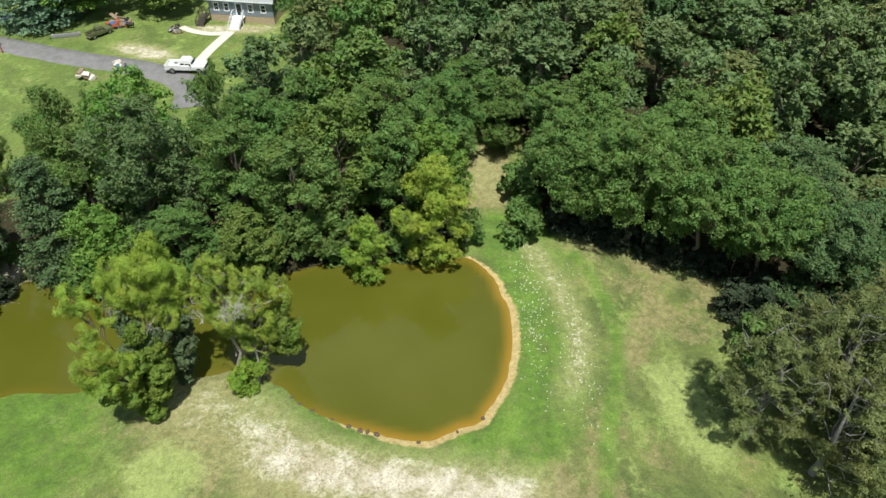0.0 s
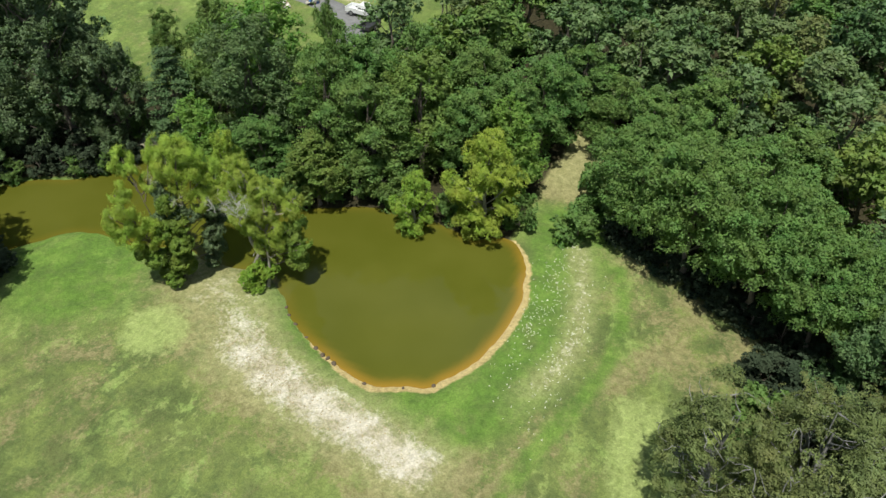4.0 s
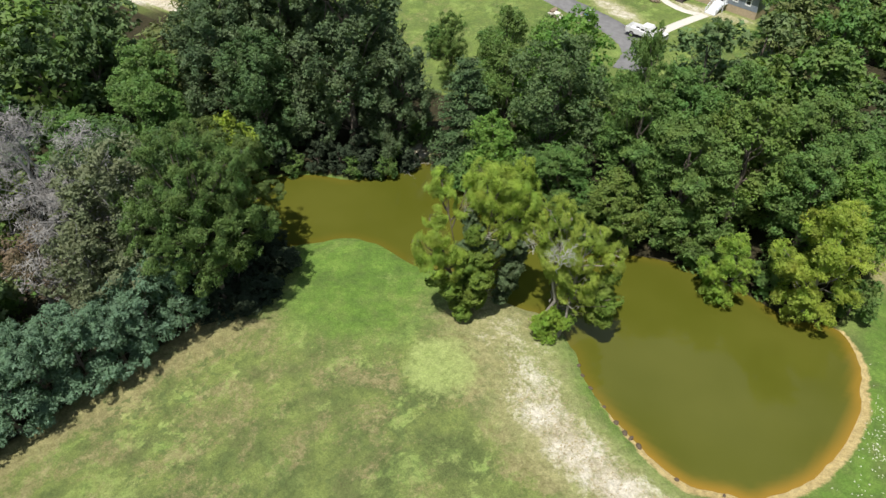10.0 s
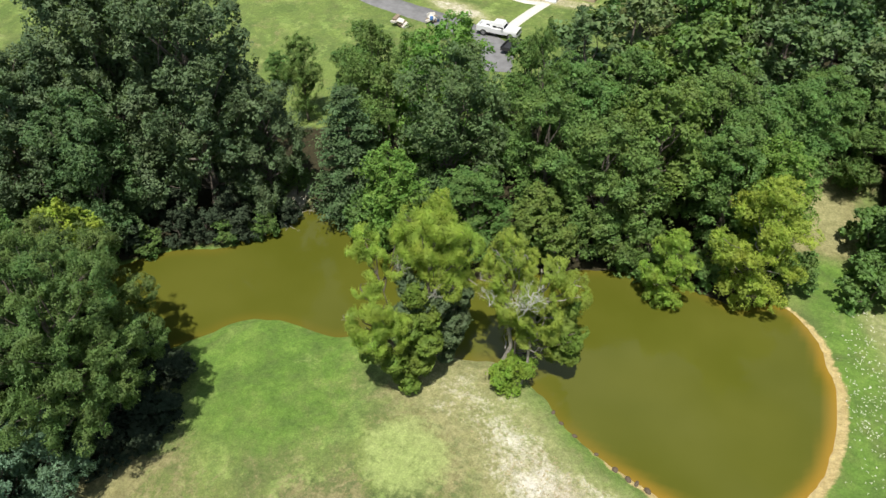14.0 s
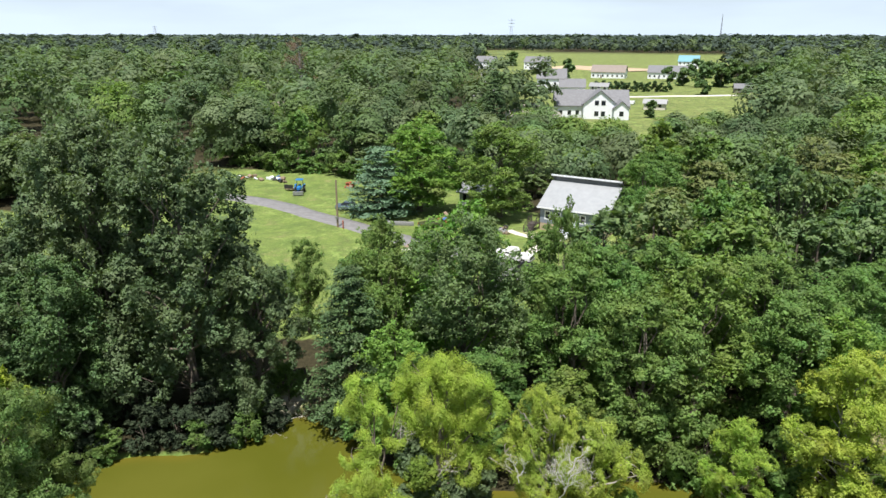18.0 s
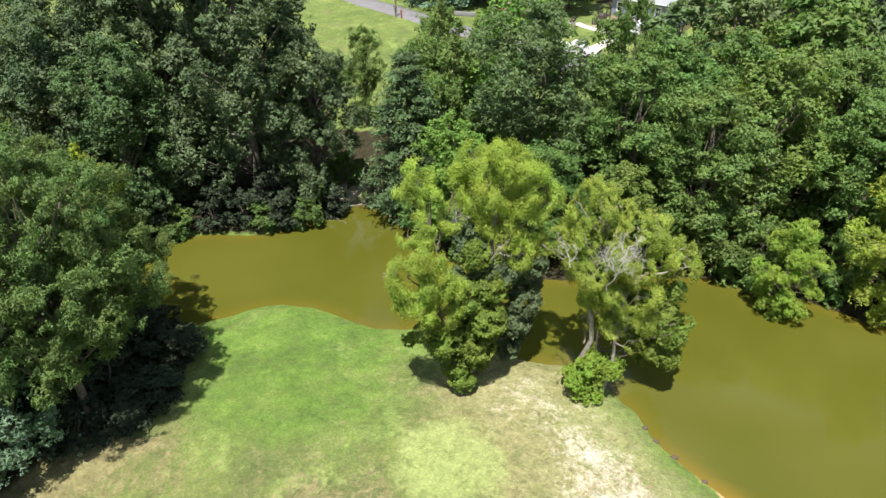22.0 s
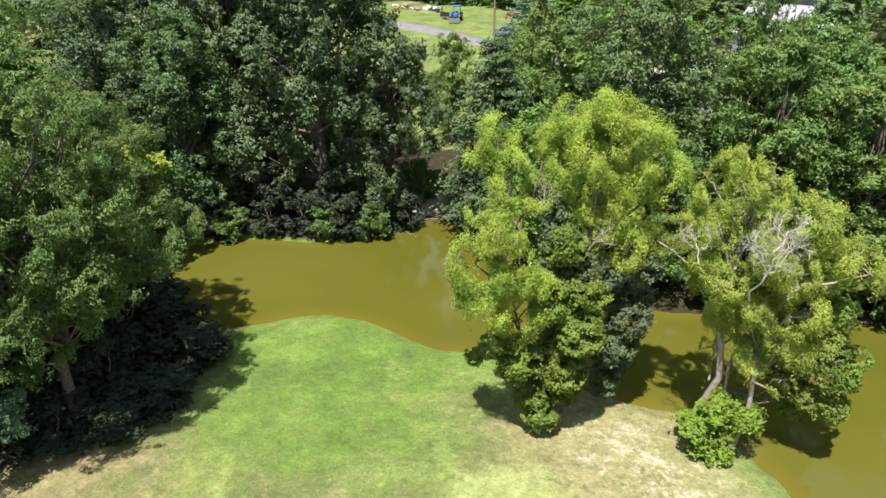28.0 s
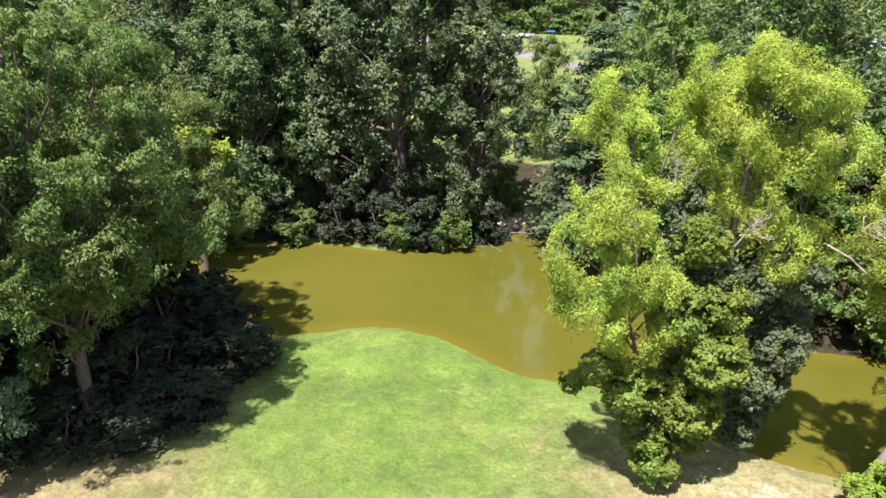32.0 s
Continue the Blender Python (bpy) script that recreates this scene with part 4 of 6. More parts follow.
plant(mix_b, [(-6.5, 68.5, 13.2, 5), (-25.2, 51.8, 9.0, 3.8), (-4.4, 61.5, 12.8, 4.5), (0.2, 70.5, 12, 4.4), (-2.6, 66.2, 12, 4.2), (-19, 64, 14.5, 4.6), (-37.5, 68.5, 12, 3.6)], 5.0, 16, NORTH, 2)
plant(yellow, [(-11.2, 61.9, 15.2, 5.4), (-19, 52.6, 8.8, 3.6)], 5.0, 16, NORTH)
plant(cedar, [(-38.3, 53.8, 14, 4.2), (-23.0, 80.0, 11.2, 2.4)], 4.2, 15, NORTH)
plant(willow_main, [(-24.1, 37.2, 14.8, 4.2)], 4.2, 14.8, "willows at the pond", 20, 0.0)
plant(vine, [(-24.1, 37.2, 9.0, 1.9)], 1.9, 9.0, "bank bushes", 26, 0.0)
plant(vine_shaded, [(-24.1, 37.2, 8.0, 1.9)], 1.9, 8.0, "bank bushes", 26, 0.0)
plant(vine_low, [(-17.2, 40.2, 7.0, 1.9)], 1.9, 7.0, "bank bushes", 26, 0.0)
plant(willow, [(-0.9, 56.2, 11.8, 4.2), (-7.6, 53.4, 7.4, 2.5), (-26.5, 47.2, 10.6, 2.6)], 4.0, 13, "willows at the pond", 3, 0.0)
plant(willow_open, [(-17.2, 40.2, 13.0, 4.3)], 4.3, 13, "willows at the pond", 21, 0.0)
plant(shrub, [(-17.0, 39.0, 2.6, 2.0)], 1.9, 3.4, "bank bushes")
plant(bank_scrub, [(-9.9, 56.2, 5, 2.3), (-12.8, 55.8, 5.5, 2.4), (-15.6, 55, 5, 2.4), (-18.2, 53, 4.6, 2.3), (-21.5, 51.6, 4.6, 2.3), (-4.6, 56.8, 4.6, 2.2), (2.4, 58.2, 4.2, 2.0),
              (-44.8, 47.4, 3.0, 1.6), (-47.6, 45.0, 2.4, 1.5), (-53.4, 41.0, 2.6, 1.6), (-56.0, 38.6, 3.0, 1.8), (-30, 49.6, 4.8, 2.4), (-35.5, 51.4, 5, 2.4), (-57.8, 35, 4, 2.2)], 2.2, 4.5, "bank bushes", 4)
plant(shade_bush, [(-46.4, 46.8, 3.4, 1.9), (-49.4, 45.0, 3.2, 1.9), (-51.6, 43.6, 3.6, 2.0), (-54.6, 41.2, 3.4, 2.0), (-44.2, 50.2, 3.2, 1.7), (-57.0, 37.6, 3.4, 2.0), (-48.2, 47.6, 4.6, 2.2), (-52.8, 45.4, 4.6, 2.2)], 2.2, 4.5, "bank bushes", 34)
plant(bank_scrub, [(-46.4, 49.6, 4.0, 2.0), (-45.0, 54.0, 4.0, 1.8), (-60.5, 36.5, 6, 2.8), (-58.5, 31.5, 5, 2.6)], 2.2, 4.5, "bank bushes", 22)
# these dark leaves deepen the oak's cast shadow by colour
plant(shade_bush, [(-43.8, 27.0, 2.6, 2.4), (-45.6, 30.6, 2.6, 2.4), (-43.0, 23.0, 2.4, 2.4), (-48.5, 31.4, 2.6, 2.2), (-46.5, 26.4, 4, 2.6), (-52.5, 30.6, 4, 2.2), (-40.4, 25.6, 1.6, 1.8), (-41.2, 21.6, 2.2, 2.2), (-42.0, 29.4, 2.2, 2.2), (-45.4, 21.5, 4.5, 2.6), (-44.6, 24.6, 5.6, 2.6), (-46.0, 28.4, 5.2, 2.6), (-42.6, 21.4, 3.4, 2.4), (-42.4, 24.8, 3.4, 2.4), (-39.6, 26.0, 1.5, 1.9), (-39.8, 23.8, 1.5, 1.9)], 2.2, 4.5, "bushes under the oak", 23)
WEST = "trees west of the field"
plant(oak_b, [(-51, 48.6, 25.2, 6.6), (-58.5, 47.2, 26.4, 6.8), (-46.2, 51.4, 15, 4.4), (-63, 40.5, 19, 5.6)], 5.5, 20, WEST, 5)
plant(oak_w, [(-41.7, 23.0, 17.8, 4.8), (-46.9, 28.0, 14.2, 4.7)], 6.2, 18, WEST, 19, 0.0)
plant(oak_b, [(-50.5, -3.0, 19.5, 7.8), (-52, -15, 18, 7.6)], 5.5, 20, WEST, 33)
plant(oak_a, [(-56.5, 40.6, 16, 4.4), (-55.5, 22, 14, 5), (-50.5, 27.2, 13, 4.5)], 5.5, 20, WEST, 6)
plant(grey_green, [(-74.0, 8.0, 16.0, 5.2)], 4.5, 16, WEST, 36)
plant(sapling, [(-53.6, 34.4, 11.0, 2.8)], 2.6, 10.4, WEST, 7)
plant(grey, [(-46.6, 18.6, 17.0, 5.0), (-45.4, 14.2, 12.5, 3.6)], 4.5, 16, WEST, 8)
plant(brown, [(-52.4, 15.6, 19.0, 7.0)], 4.5, 16, WEST, 9)
plant(rusty, [(-48.6, 11.6, 11.5, 4.2)], 4.5, 16, WEST, 9)
plant(mix_b, [(-45.8, 2.0, 11, 3.6), (-61, 29.5, 13, 4.6), (-66, 34, 14, 4.8), (-60, 23, 13, 4.6), (-51, 66.5, 10.5, 2.3), (-54, 61.5, 6, 2), (-57.5, 71.5, 4.5, 2)], 5.0, 16, WEST, 10)
plant(hedge_pine, [(-43.2 + 0.07 * (2.9 * i - 16) + 0.4 * math.sin(i * 2.1), -16.0 + 2.9 * i, 8.3 + 0.8 * math.sin(i * 1.7), 3.0 + 0.25 * math.sin(i * 2.9)) for i in range(13)], 2.9, 8.6, "hedge row of young pines", 11)
EAST = "trees of the east wood"
plant(mix_a, [(12.2, 69.6, 12, 4.4), (15.5, 65.5, 13, 4.6), (24, 62.5, 14, 5)], 5.0, 16, EAST, 12)
plant(mix_c, [(13.2, 61.2, 12.6, 5.2), (19.6, 57.6, 14.6, 6.0), (25.6, 54.6, 14.6, 5.8), (30.8, 51.4, 13, 5.0)], 5.6, 15, EAST, 12)
# dark leaves paint the shade band below the wood's overhanging crowns
plant(shade_bush, [(29.6, 43.6, 3.6, 2.6), (32.4, 42.4, 4.2, 2.8), (31.4, 46.4, 4.4, 2.8), (34.6, 44.2, 4.6, 2.8), (28.4, 47.4, 3.6, 2.4)], 2.2, 4.5, "bushes at the wood's edge", 38)
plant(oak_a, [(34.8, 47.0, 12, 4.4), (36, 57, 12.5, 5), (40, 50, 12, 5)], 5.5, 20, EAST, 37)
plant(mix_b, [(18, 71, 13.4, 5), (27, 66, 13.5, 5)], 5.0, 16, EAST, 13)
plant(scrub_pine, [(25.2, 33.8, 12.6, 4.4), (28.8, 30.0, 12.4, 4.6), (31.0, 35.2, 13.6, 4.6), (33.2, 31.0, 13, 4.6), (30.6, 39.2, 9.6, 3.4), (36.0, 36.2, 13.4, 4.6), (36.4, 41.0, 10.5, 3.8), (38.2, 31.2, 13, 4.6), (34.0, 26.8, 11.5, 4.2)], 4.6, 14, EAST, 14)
plant(shade_bush, [(13.0 + 2.7 * i, 60.2 - 1.3 * i, 3.2 + math.sin(i * 2.3), 2.2) for i in range(8)], 2.2, 4.5, "bushes at the wood's edge", 35)
plant(scrub, [(8.6 + 0.3 * math.sin(i), 66 - 2.6 * i, 4.6 + math.sin(i * 1.9), 2.3) for i in range(4)]
      + [(28.5, 42.5, 4.5, 2.4), (30.4, 36.6, 3.8, 2.0)], 2.2, 4.5, "bushes at the wood's edge", 18)
plant(wood_a, [(2.5, 80.5, 13, 4.6), (7.5, 81, 12, 4.4), (43.8, 86.2, 11, 5.4), (50, 87.5, 12, 5.4), (46.5, 103, 13, 5.6)], 5.0, 16, EAST, 24)
plant(wood_b, [(28, 84, 11.5, 5.2), (39, 88, 12, 5.2)], 5.0, 16, EAST, 25)
plant(mix_a, [(7.8, 73.6, 9.5, 3.4), (3.0, 77.6, 10, 4.0)], 5.0, 16, EAST, 26)
plant(wood_b, [(-157, 101, 12, 7), (-147, 97, 11, 6.5), (-140, 97, 12, 6.5), (-150, 106, 12, 6.5), (-133, 85.5, 10, 6.0), (-140, 89, 10.5, 6.2), (-147, 89, 10.5, 6.2), (-130, 76.5, 8.5, 5.2), (-131.5, 93, 11, 6.0)], 5.0, 16, WEST, 28)
plant(rusty, [(-172, 246, 27, 7.5)], 4.5, 16, "far woods", 25)
YARD = "trees round the house"
plant(pine, [(-64.2, 108.6, 12.0, 6.4), (-67.5, 114.5, 8, 3.0)], 3.0, 9.0, YARD, 15)
plant(maple, [(-59.2, 113.0, 15.4, 7.6)], 5.0, 17, YARD, 16)
plant(yellow, [(-45.6, 115.4, 15.5, 7.2)], 5.0, 16, YARD, 17)
plant(mix_a, [(-21.5, 104.5, 13.4, 4.6), (-18.5, 97, 13.5, 4.6), (-20.5, 112, 13.4, 5)], 5.0, 16, YARD, 27)

for i in range(13):
    plant((wood_a, wood_oak, wood_b, wood_maple)[i % 4], [(-120 + 6.3 * i, 141 + 3.5 * math.sin(i * 1.9) - 0.12 * max(0, i - 6) ** 2.2, (10.5 if i < 8 else 7.4) + (2.5 if i < 8 else 1.2) * math.sin(i * 2.7), 5.0)], 5.0, 16, "trees behind the lawn", 40 + i)
plant(scrub, [(-117 + 4.0 * i, 135.5 + 1.6 * math.sin(i * 1.3) - 0.05 * max(0, i - 9) ** 2.2, 4.2 + 1.2 * math.sin(i * 2.1), 3.0) for i in range(18)], 2.2, 4.5, "bushes behind the lawn", 29)
plant(cedar, [(-76, 200, 19, 4.2)], 4.2, 15, "far woods", 31)
# the woods beyond, filled in between the trees above
rngw = np.random.RandomState(21)
models = ((wood_a, 5.0, 16), (wood_b, 5.0, 16), (wood_oak, 5.0, 16), (wood_maple, 5.0, 16), (wood_a, 5.0, 16), (wood_pine, 4.6, 14), (wood_b, 5.0, 16), (wood_yellow, 5.0, 16), (wood_oak, 5.0, 16), (wood_a, 5.0, 16))


def fill_wood(x0, x1, y0, y1, step, low, high, group):
    for x in np.arange(x0, x1, step):
        for y in np.arange(y0, y1, step):
            px, py = x + rngw.uniform(-0.42, 0.42) * step, y + rngw.uniform(-0.42, 0.42) * step
            r = rngw.uniform(3.8, 5.6)
            if open_land(np.array([px]), np.array([py]))[0] or from_water(np.array([px]), np.array([py]))[0] < 3 or float(away(np.array([px]), np.array([py]), road_line)[0]) < 6:
                continue
            if any((px - a) ** 2 + (py - b) ** 2 < (0.5 * (r + c)) ** 2 for a, b, c in planted):
                continue
            mdl, R, H = models[rngw.randint(len(models))]
            tall, yard = rngw.uniform(low, high) * (0.52 if px < -74 and py > 38 else 1.0), math.hypot(px + 108, py - 63) - 9
            if yard < 24:      # low regrowth round the bare yard
                tall, r = min(tall, 0.36 * yard), min(r, 1.4 + 0.18 * max(yard, 0))
                if tall < 1.6:
                    continue
            plant(mdl, [(px, py, tall, r)], R, H, group, int(px * 7 + py * 13) % 1000)


fill_wood(8, 80, 40, 135, 6.3, 9.5, 14.5, EAST)
fill_wood(-22, 8, 72, 94, 6.6, 11, 15, NORTH)
fill_wood(-22, 8, 94, 135, 7.2, 11, 15.5, NORTH)
fill_wood(-75, -46, -20, 32, 6.2, 11, 17, WEST)
fill_wood(-104, -58, 34, 66, 6.4, 12, 18, WEST)

# ---- the far woods, one canopy of many crowns ----
TOWN_ROAD = [(-118, 300), (-126, 326), (-148, 405), (-196, 530), (-260, 700)]
town_line = spline(TOWN_ROAD, False)


def canopy(name, label, spots, knots, crowns, seed, mats):
    """Joined crowns: each a heap of leaf masses over a rounded top."""
    rng = np.random.RandomState(seed)
    for mi, mat in enumerate(mats):
        own = [s for i, s in enumerate(spots) if i % len(mats) == mi]
        if not own:
            continue
        p = np.array(own)
        n = len(p)
        u = unit(rng, n * knots).reshape(n, knots, 1, 3)
        u[..., 2] = np.abs(u[..., 2]) * 1.9 - 1.0
        u[:, 0] = (0, 0, 0.8)
        reach = np.stack([p[:, 4], p[:, 4], p[:, 3] * 0.44], 1)[:, None, None]
        mid_ = p[:, None, None, :3] + np.stack([0 * p[:, 3], 0 * p[:, 3], p[:, 3] * 0.52], 1)[:, None, None] + u * reach * rng.uniform(0.62, 0.86, (n, knots, 1, 1))
        d = unit(rng, n * knots * crowns).reshape(n, knots, crowns, 3)
        d[..., 2] = np.abs(d[..., 2]) * 1.3 - 0.3
        c = mid_ + d * p[:, 4][:, None, None, None] * np.array([0.36, 0.36, 0.30]) * rng.uniform(0.8, 1.1, (n, knots, crowns, 1))
        nr = d * 0.45 + u * 0.6 + np.array([0, 0, 0.5]) + rng.normal(0, 0.25, d.shape)
        size = np.repeat(p[:, 5], knots * crowns) * rng.uniform(0.7, 1.3, n * knots * crowns)
        v, f, nn = sprays(rng, c.reshape(-1, 3), nr.reshape(-1, 3), size, 0.95, (d * 0.5 + u * 0.85 + np.array([0, 0, 0.2])).reshape(-1, 3))
        ob = new(name, quick_mesh(name, v, f, mat, normals=nn))
        tagged(ob, label, "woods", kind="stuff")


def wood_spots(r0, r1, step, a0, a1, size, low, high, seed):
    """Jittered places in a ring sector, azimuths in degrees from +y towards -x."""
    rng = np.random.RandomState(seed)
    g = np.arange(-r1, r1, step)
    gx_, gy_ = np.meshgrid(g, g)
    px, py = gx_.ravel() + rng.uniform(-0.45, 0.45, gx_.size) * step, gy_.ravel() + rng.uniform(-0.45, 0.45, gx_.size) * step
    r, az = np.hypot(px, py), np.degrees(np.arctan2(-px, py))
    keep_ = (r > r0) & (r < r1) & (az > a0) & (az < a1)
    px, py = px[keep_], py[keep_]
    keep_ = ~open_land(px, py) & (away(px, py, road_line) > 7) & (away(px, py, town_line) > 12)
    keep_ &= ~((px > 6) & (px < 82) & (py > 36) & (py < 137)) & ~((px > -48) & (px < 9) & (py > 66) & (py < 137))
    keep_ &= ~((px > -77) & (px < -40) & (py > -22) & (py < 66)) & ~((px > -106) & (px < -56) & (py > 32) & (py < 68)) & ~((px > -60) & (px < 8) & (py > -60) & (py < 70))
    keep_ &= (np.hypot(px + 168, py - 240) > 14) & (np.hypot(px + 186, py - 122) > 21)
    px, py = px[keep_], py[keep_]
    return np.stack([px, py, height(px, py), rng.uniform(low, high, len(px)), rng.uniform(0.44, 0.66, len(px)) * step, np.full(len(px), size)], 1)


WOODS = "dense summer woods, a closed canopy of green crowns"
near_spots = wood_spots(60, 230, 12.0, -25, 104, 0.62, 10, 22, 1)
az_ = np.degrees(np.arctan2(-near_spots[:, 0], near_spots[:, 1]))
near_spots[:, 3] *= 1 - 0.62 * smooth(near_spots[:, 1], 120, 165) * smooth(az_, -4, 2) * (1 - smooth(az_, 20, 27))
canopy("far_woods", WOODS, near_spots, 22, 90, 2, (M_FARMIX, M_FAROAK, M_DARKOAK, M_FAROAK, M_FARMIX, M_YELLOW))
canopy("far_woods", WOODS, wood_spots(230, 520, 14.5, -14, 62, 1.2, 11, 26, 3), 16, 30, 4, (M_FARMIX, M_FAROAK, M_DARKOAK, M_FAROAK))
canopy("far_woods", WOODS, wood_spots(520, 1500, 17, -12, 60, 3.6, 9, 23, 5), 6, 8, 6, (M_FAROAK, M_FARPINE, M_FARPINE))
canopy("far_woods", WOODS, wood_spots(1500, 3000, 42, -12, 60, 12, 15, 24, 5), 4, 6, 6, (M_FARPINE,))
canopy("far_woods", WOODS, wood_spots(62, 330, 13, -180, -25, 2.6, 11, 17, 7), 6, 9, 8, (M_MIX, M_OAK))
canopy("far_woods", WOODS, wood_spots(62, 330, 13, 104, 180, 2.6, 11, 17, 9), 6, 9, 10, (M_MIX, M_OAK))

# ---- things: shared builders ----


def box(bm, x0, x1, y0, y1, z0, z1, bevel=0.0):
    """A box between two corners, with rounded edges if bevel is given."""
    m = Matrix.LocRotScale(((x0 + x1) / 2, (y0 + y1) / 2, (z0 + z1) / 2), None, (abs(x1 - x0), abs(y1 - y0), abs(z1 - z0)))
    vs = bmesh.ops.create_cube(bm, size=1, matrix=m)["verts"]
    if bevel:
        es = {e for v in vs for e in v.link_edges}
        bmesh.ops.bevel(bm, geom=list(es), offset=bevel, segments=2, affect="EDGES", profile=0.5)
    return bm


def cyl(bm, c, axis, r, length, sides=14, r2=None):
    q = Vector(axis).to_track_quat("Z", "Y").to_matrix().to_4x4()
    bmesh.ops.create_cone(bm, cap_ends=True, segments=sides, radius1=r, radius2=r if r2 is None else r2, depth=length, matrix=Matrix.Translation(c) @ q)
    return bm


def prism(bm, profile, x0, x1):
    """A profile of (y, z) points drawn out along x."""
    a = [bm.verts.new((x0, y, z)) for y, z in profile]
    b = [bm.verts.new((x1, y, z)) for y, z in profile]
    n = len(profile)
    bm.faces.new(a)
    bm.faces.new(b[::-1])
    for i in range(n):
        bm.faces.new((a[i], b[i], b[(i + 1) % n], a[(i + 1) % n])[::-1])
    bmesh.ops.recalc_face_normals(bm, faces=bm.faces)
    return bm


def bpart(name, bm, mat, parent=None, label=""):
    """Links a bmesh as one mesh object under a thing or a part."""
    me = bpy.data.meshes.new(name)
    bm.to_mesh(me)
    bm.free()
    me.materials.append(mat)
    ob = new(name, me)
    if parent:
        ob.parent = parent
    return tagged(ob, label)


def B():
    return bmesh.new()


M_AQUA = plain("turquoise_metal", (0.10, 0.48, 0.45), 0.45, 0.1, 0.08)
M_FALLOW = plain("fallow_soil", (0.42, 0.33, 0.22), 0.95, 0, 0.25, 0.05)
M_WHITE = plain("white_paint", (0.78, 0.81, 0.87), 0.4, 0, 0.05)
M_CARWHITE = plain("white_car_paint", (0.72, 0.73, 0.74), 0.22, 0, 0.03)
M_SIDING = plain("grey_blue_siding", (0.23, 0.27, 0.33), 0.6, 0, 0.1, 2.0)
M_ROOF = plain("pale_metal_roof", (0.30, 0.32, 0.345), 0.45, 0.1, 0.08, 1.2)
M_GREYBROWN = plain("taupe_shingles", (0.30, 0.275, 0.25), 0.85, 0, 0.12, 1.5, 0.4)
M_DARKROOF = plain("grey_shingles", (0.16, 0.165, 0.18), 0.85, 0, 0.18, 1.5, 0.5)
M_BROWNROOF = plain("brown_shingles", (0.22, 0.19, 0.17), 0.85, 0, 0.18, 1.5, 0.5)
M_GLASS = plain("dark_window_glass", (0.02, 0.025, 0.03), 0.06, 0, 0.1)
M_TYRE = plain("tyre_rubber", (0.025, 0.025, 0.026), 0.8)
M_RIM = plain("wheel_rim", (0.35, 0.35, 0.36), 0.35, 0.8)
M_BLACK = plain("black_paint", (0.03, 0.03, 0.033), 0.4)
M_OLIVE = plain("olive_paint", (0.10, 0.115, 0.055), 0.55, 0, 0.2)
M_BLUE = plain("tractor_blue_paint", (0.02, 0.16, 0.42), 0.35, 0, 0.1)
M_STEELBLUE = plain("blue_grey_car_paint", (0.10, 0.14, 0.20), 0.25, 0.2, 0.06)
M_RED = plain("rusty_red_scrap", (0.32, 0.09, 0.05), 0.75, 0, 0.3, 4)
M_TARP = plain("blue_tarp", (0.06, 0.16, 0.42), 0.5, 0, 0.2, 4)
M_WOOD = plain("weathered_wood", (0.22, 0.17, 0.12), 0.85, 0, 0.25, 5, 0.4)
M_CONCRETE = plain("pale_concrete", (0.58, 0.55, 0.50), 0.85, 0, 0.1, 2, 0.2)
M_TAN = plain("tan_masonry", (0.44, 0.35, 0.25), 0.9, 0, 0.15, 3, 0.3)
M_STONEGREY = plain("dull_grey_paint", (0.24, 0.245, 0.25), 0.6, 0, 0.15)
M_ASPHALT = plain("worn_asphalt", (0.17, 0.17, 0.175), 0.9, 0, 0.2, 1.1, 0.4)
M_STONE = plain("shore_stone", (0.10, 0.075, 0.05), 0.85, 0, 0.3, 6, 0.6)
M_METAL = plain("galvanised_metal", (0.38, 0.39, 0.40), 0.45, 0.7)
M_LAMP = plain("orange_lamp_lens", (0.5, 0.12, 0.03), 0.3)
M_CHARRED = plain("dark_porch_wood", (0.06, 0.05, 0.045), 0.8, 0, 0.2)
M_TEAL = plain("pale_blue_roof", (0.13, 0.30, 0.38), 0.6, 0, 0.1)
M_FLOWER = plain("white_petals", (0.72, 0.72, 0.62), 0.7, 0, 0.08)


def ribbon(name, line, half, mat, lift, label, category, kind="", step=1.5, wobble=0.0, seed=1):
    """A strip that lies on the ground along a line, with a real thickness."""
    rng = np.random.RandomState(seed)
    p = spline(line, False, 10)
    d = np.gradient(p, axis=0)
    d /= np.linalg.norm(d, axis=1, keepdims=True)
    nrm = np.stack([-d[:, 1], d[:, 0]], 1)
    w = half * (1 + wobble * rng.uniform(-1, 1, len(p)))[:, None]
    rows = [p - nrm * w, p - nrm * w * 0.4, p + nrm * w * 0.4, p + nrm * w]
    up = [np.concatenate([r, (height(r[:, 0], r[:, 1]) + lift)[:, None]], 1) for r in rows]
    edge = [np.concatenate([r, (height(r[:, 0], r[:, 1]) - 0.1)[:, None]], 1) for r in (rows[0] - nrm * 0.08, rows[3] + nrm * 0.08)]
    cols = [edge[0]] + up + [edge[1]]
    v = np.concatenate(cols)
    n = len(p)
    f = [(c * n + i, (c + 1) * n + i, (c + 1) * n + i + 1, c * n + i + 1)[::-1] for c in range(5) for i in range(n - 1)]
    ob = new(name, quick_mesh(name, v, np.array(f), mat, False))
    return tagged(ob, label, category, kind=kind)


def wheel(parent, x, y, r, w):
    t = bpart("tyre", cyl(B(), (x, y, r), (0, 1, 0), r, w, 18), M_TYRE, parent)
    bm = cyl(B(), (x, y, r), (0, 1, 0), r * 0.62, w + 0.02, 14)
    bpart("rim", bm, M_RIM, t)


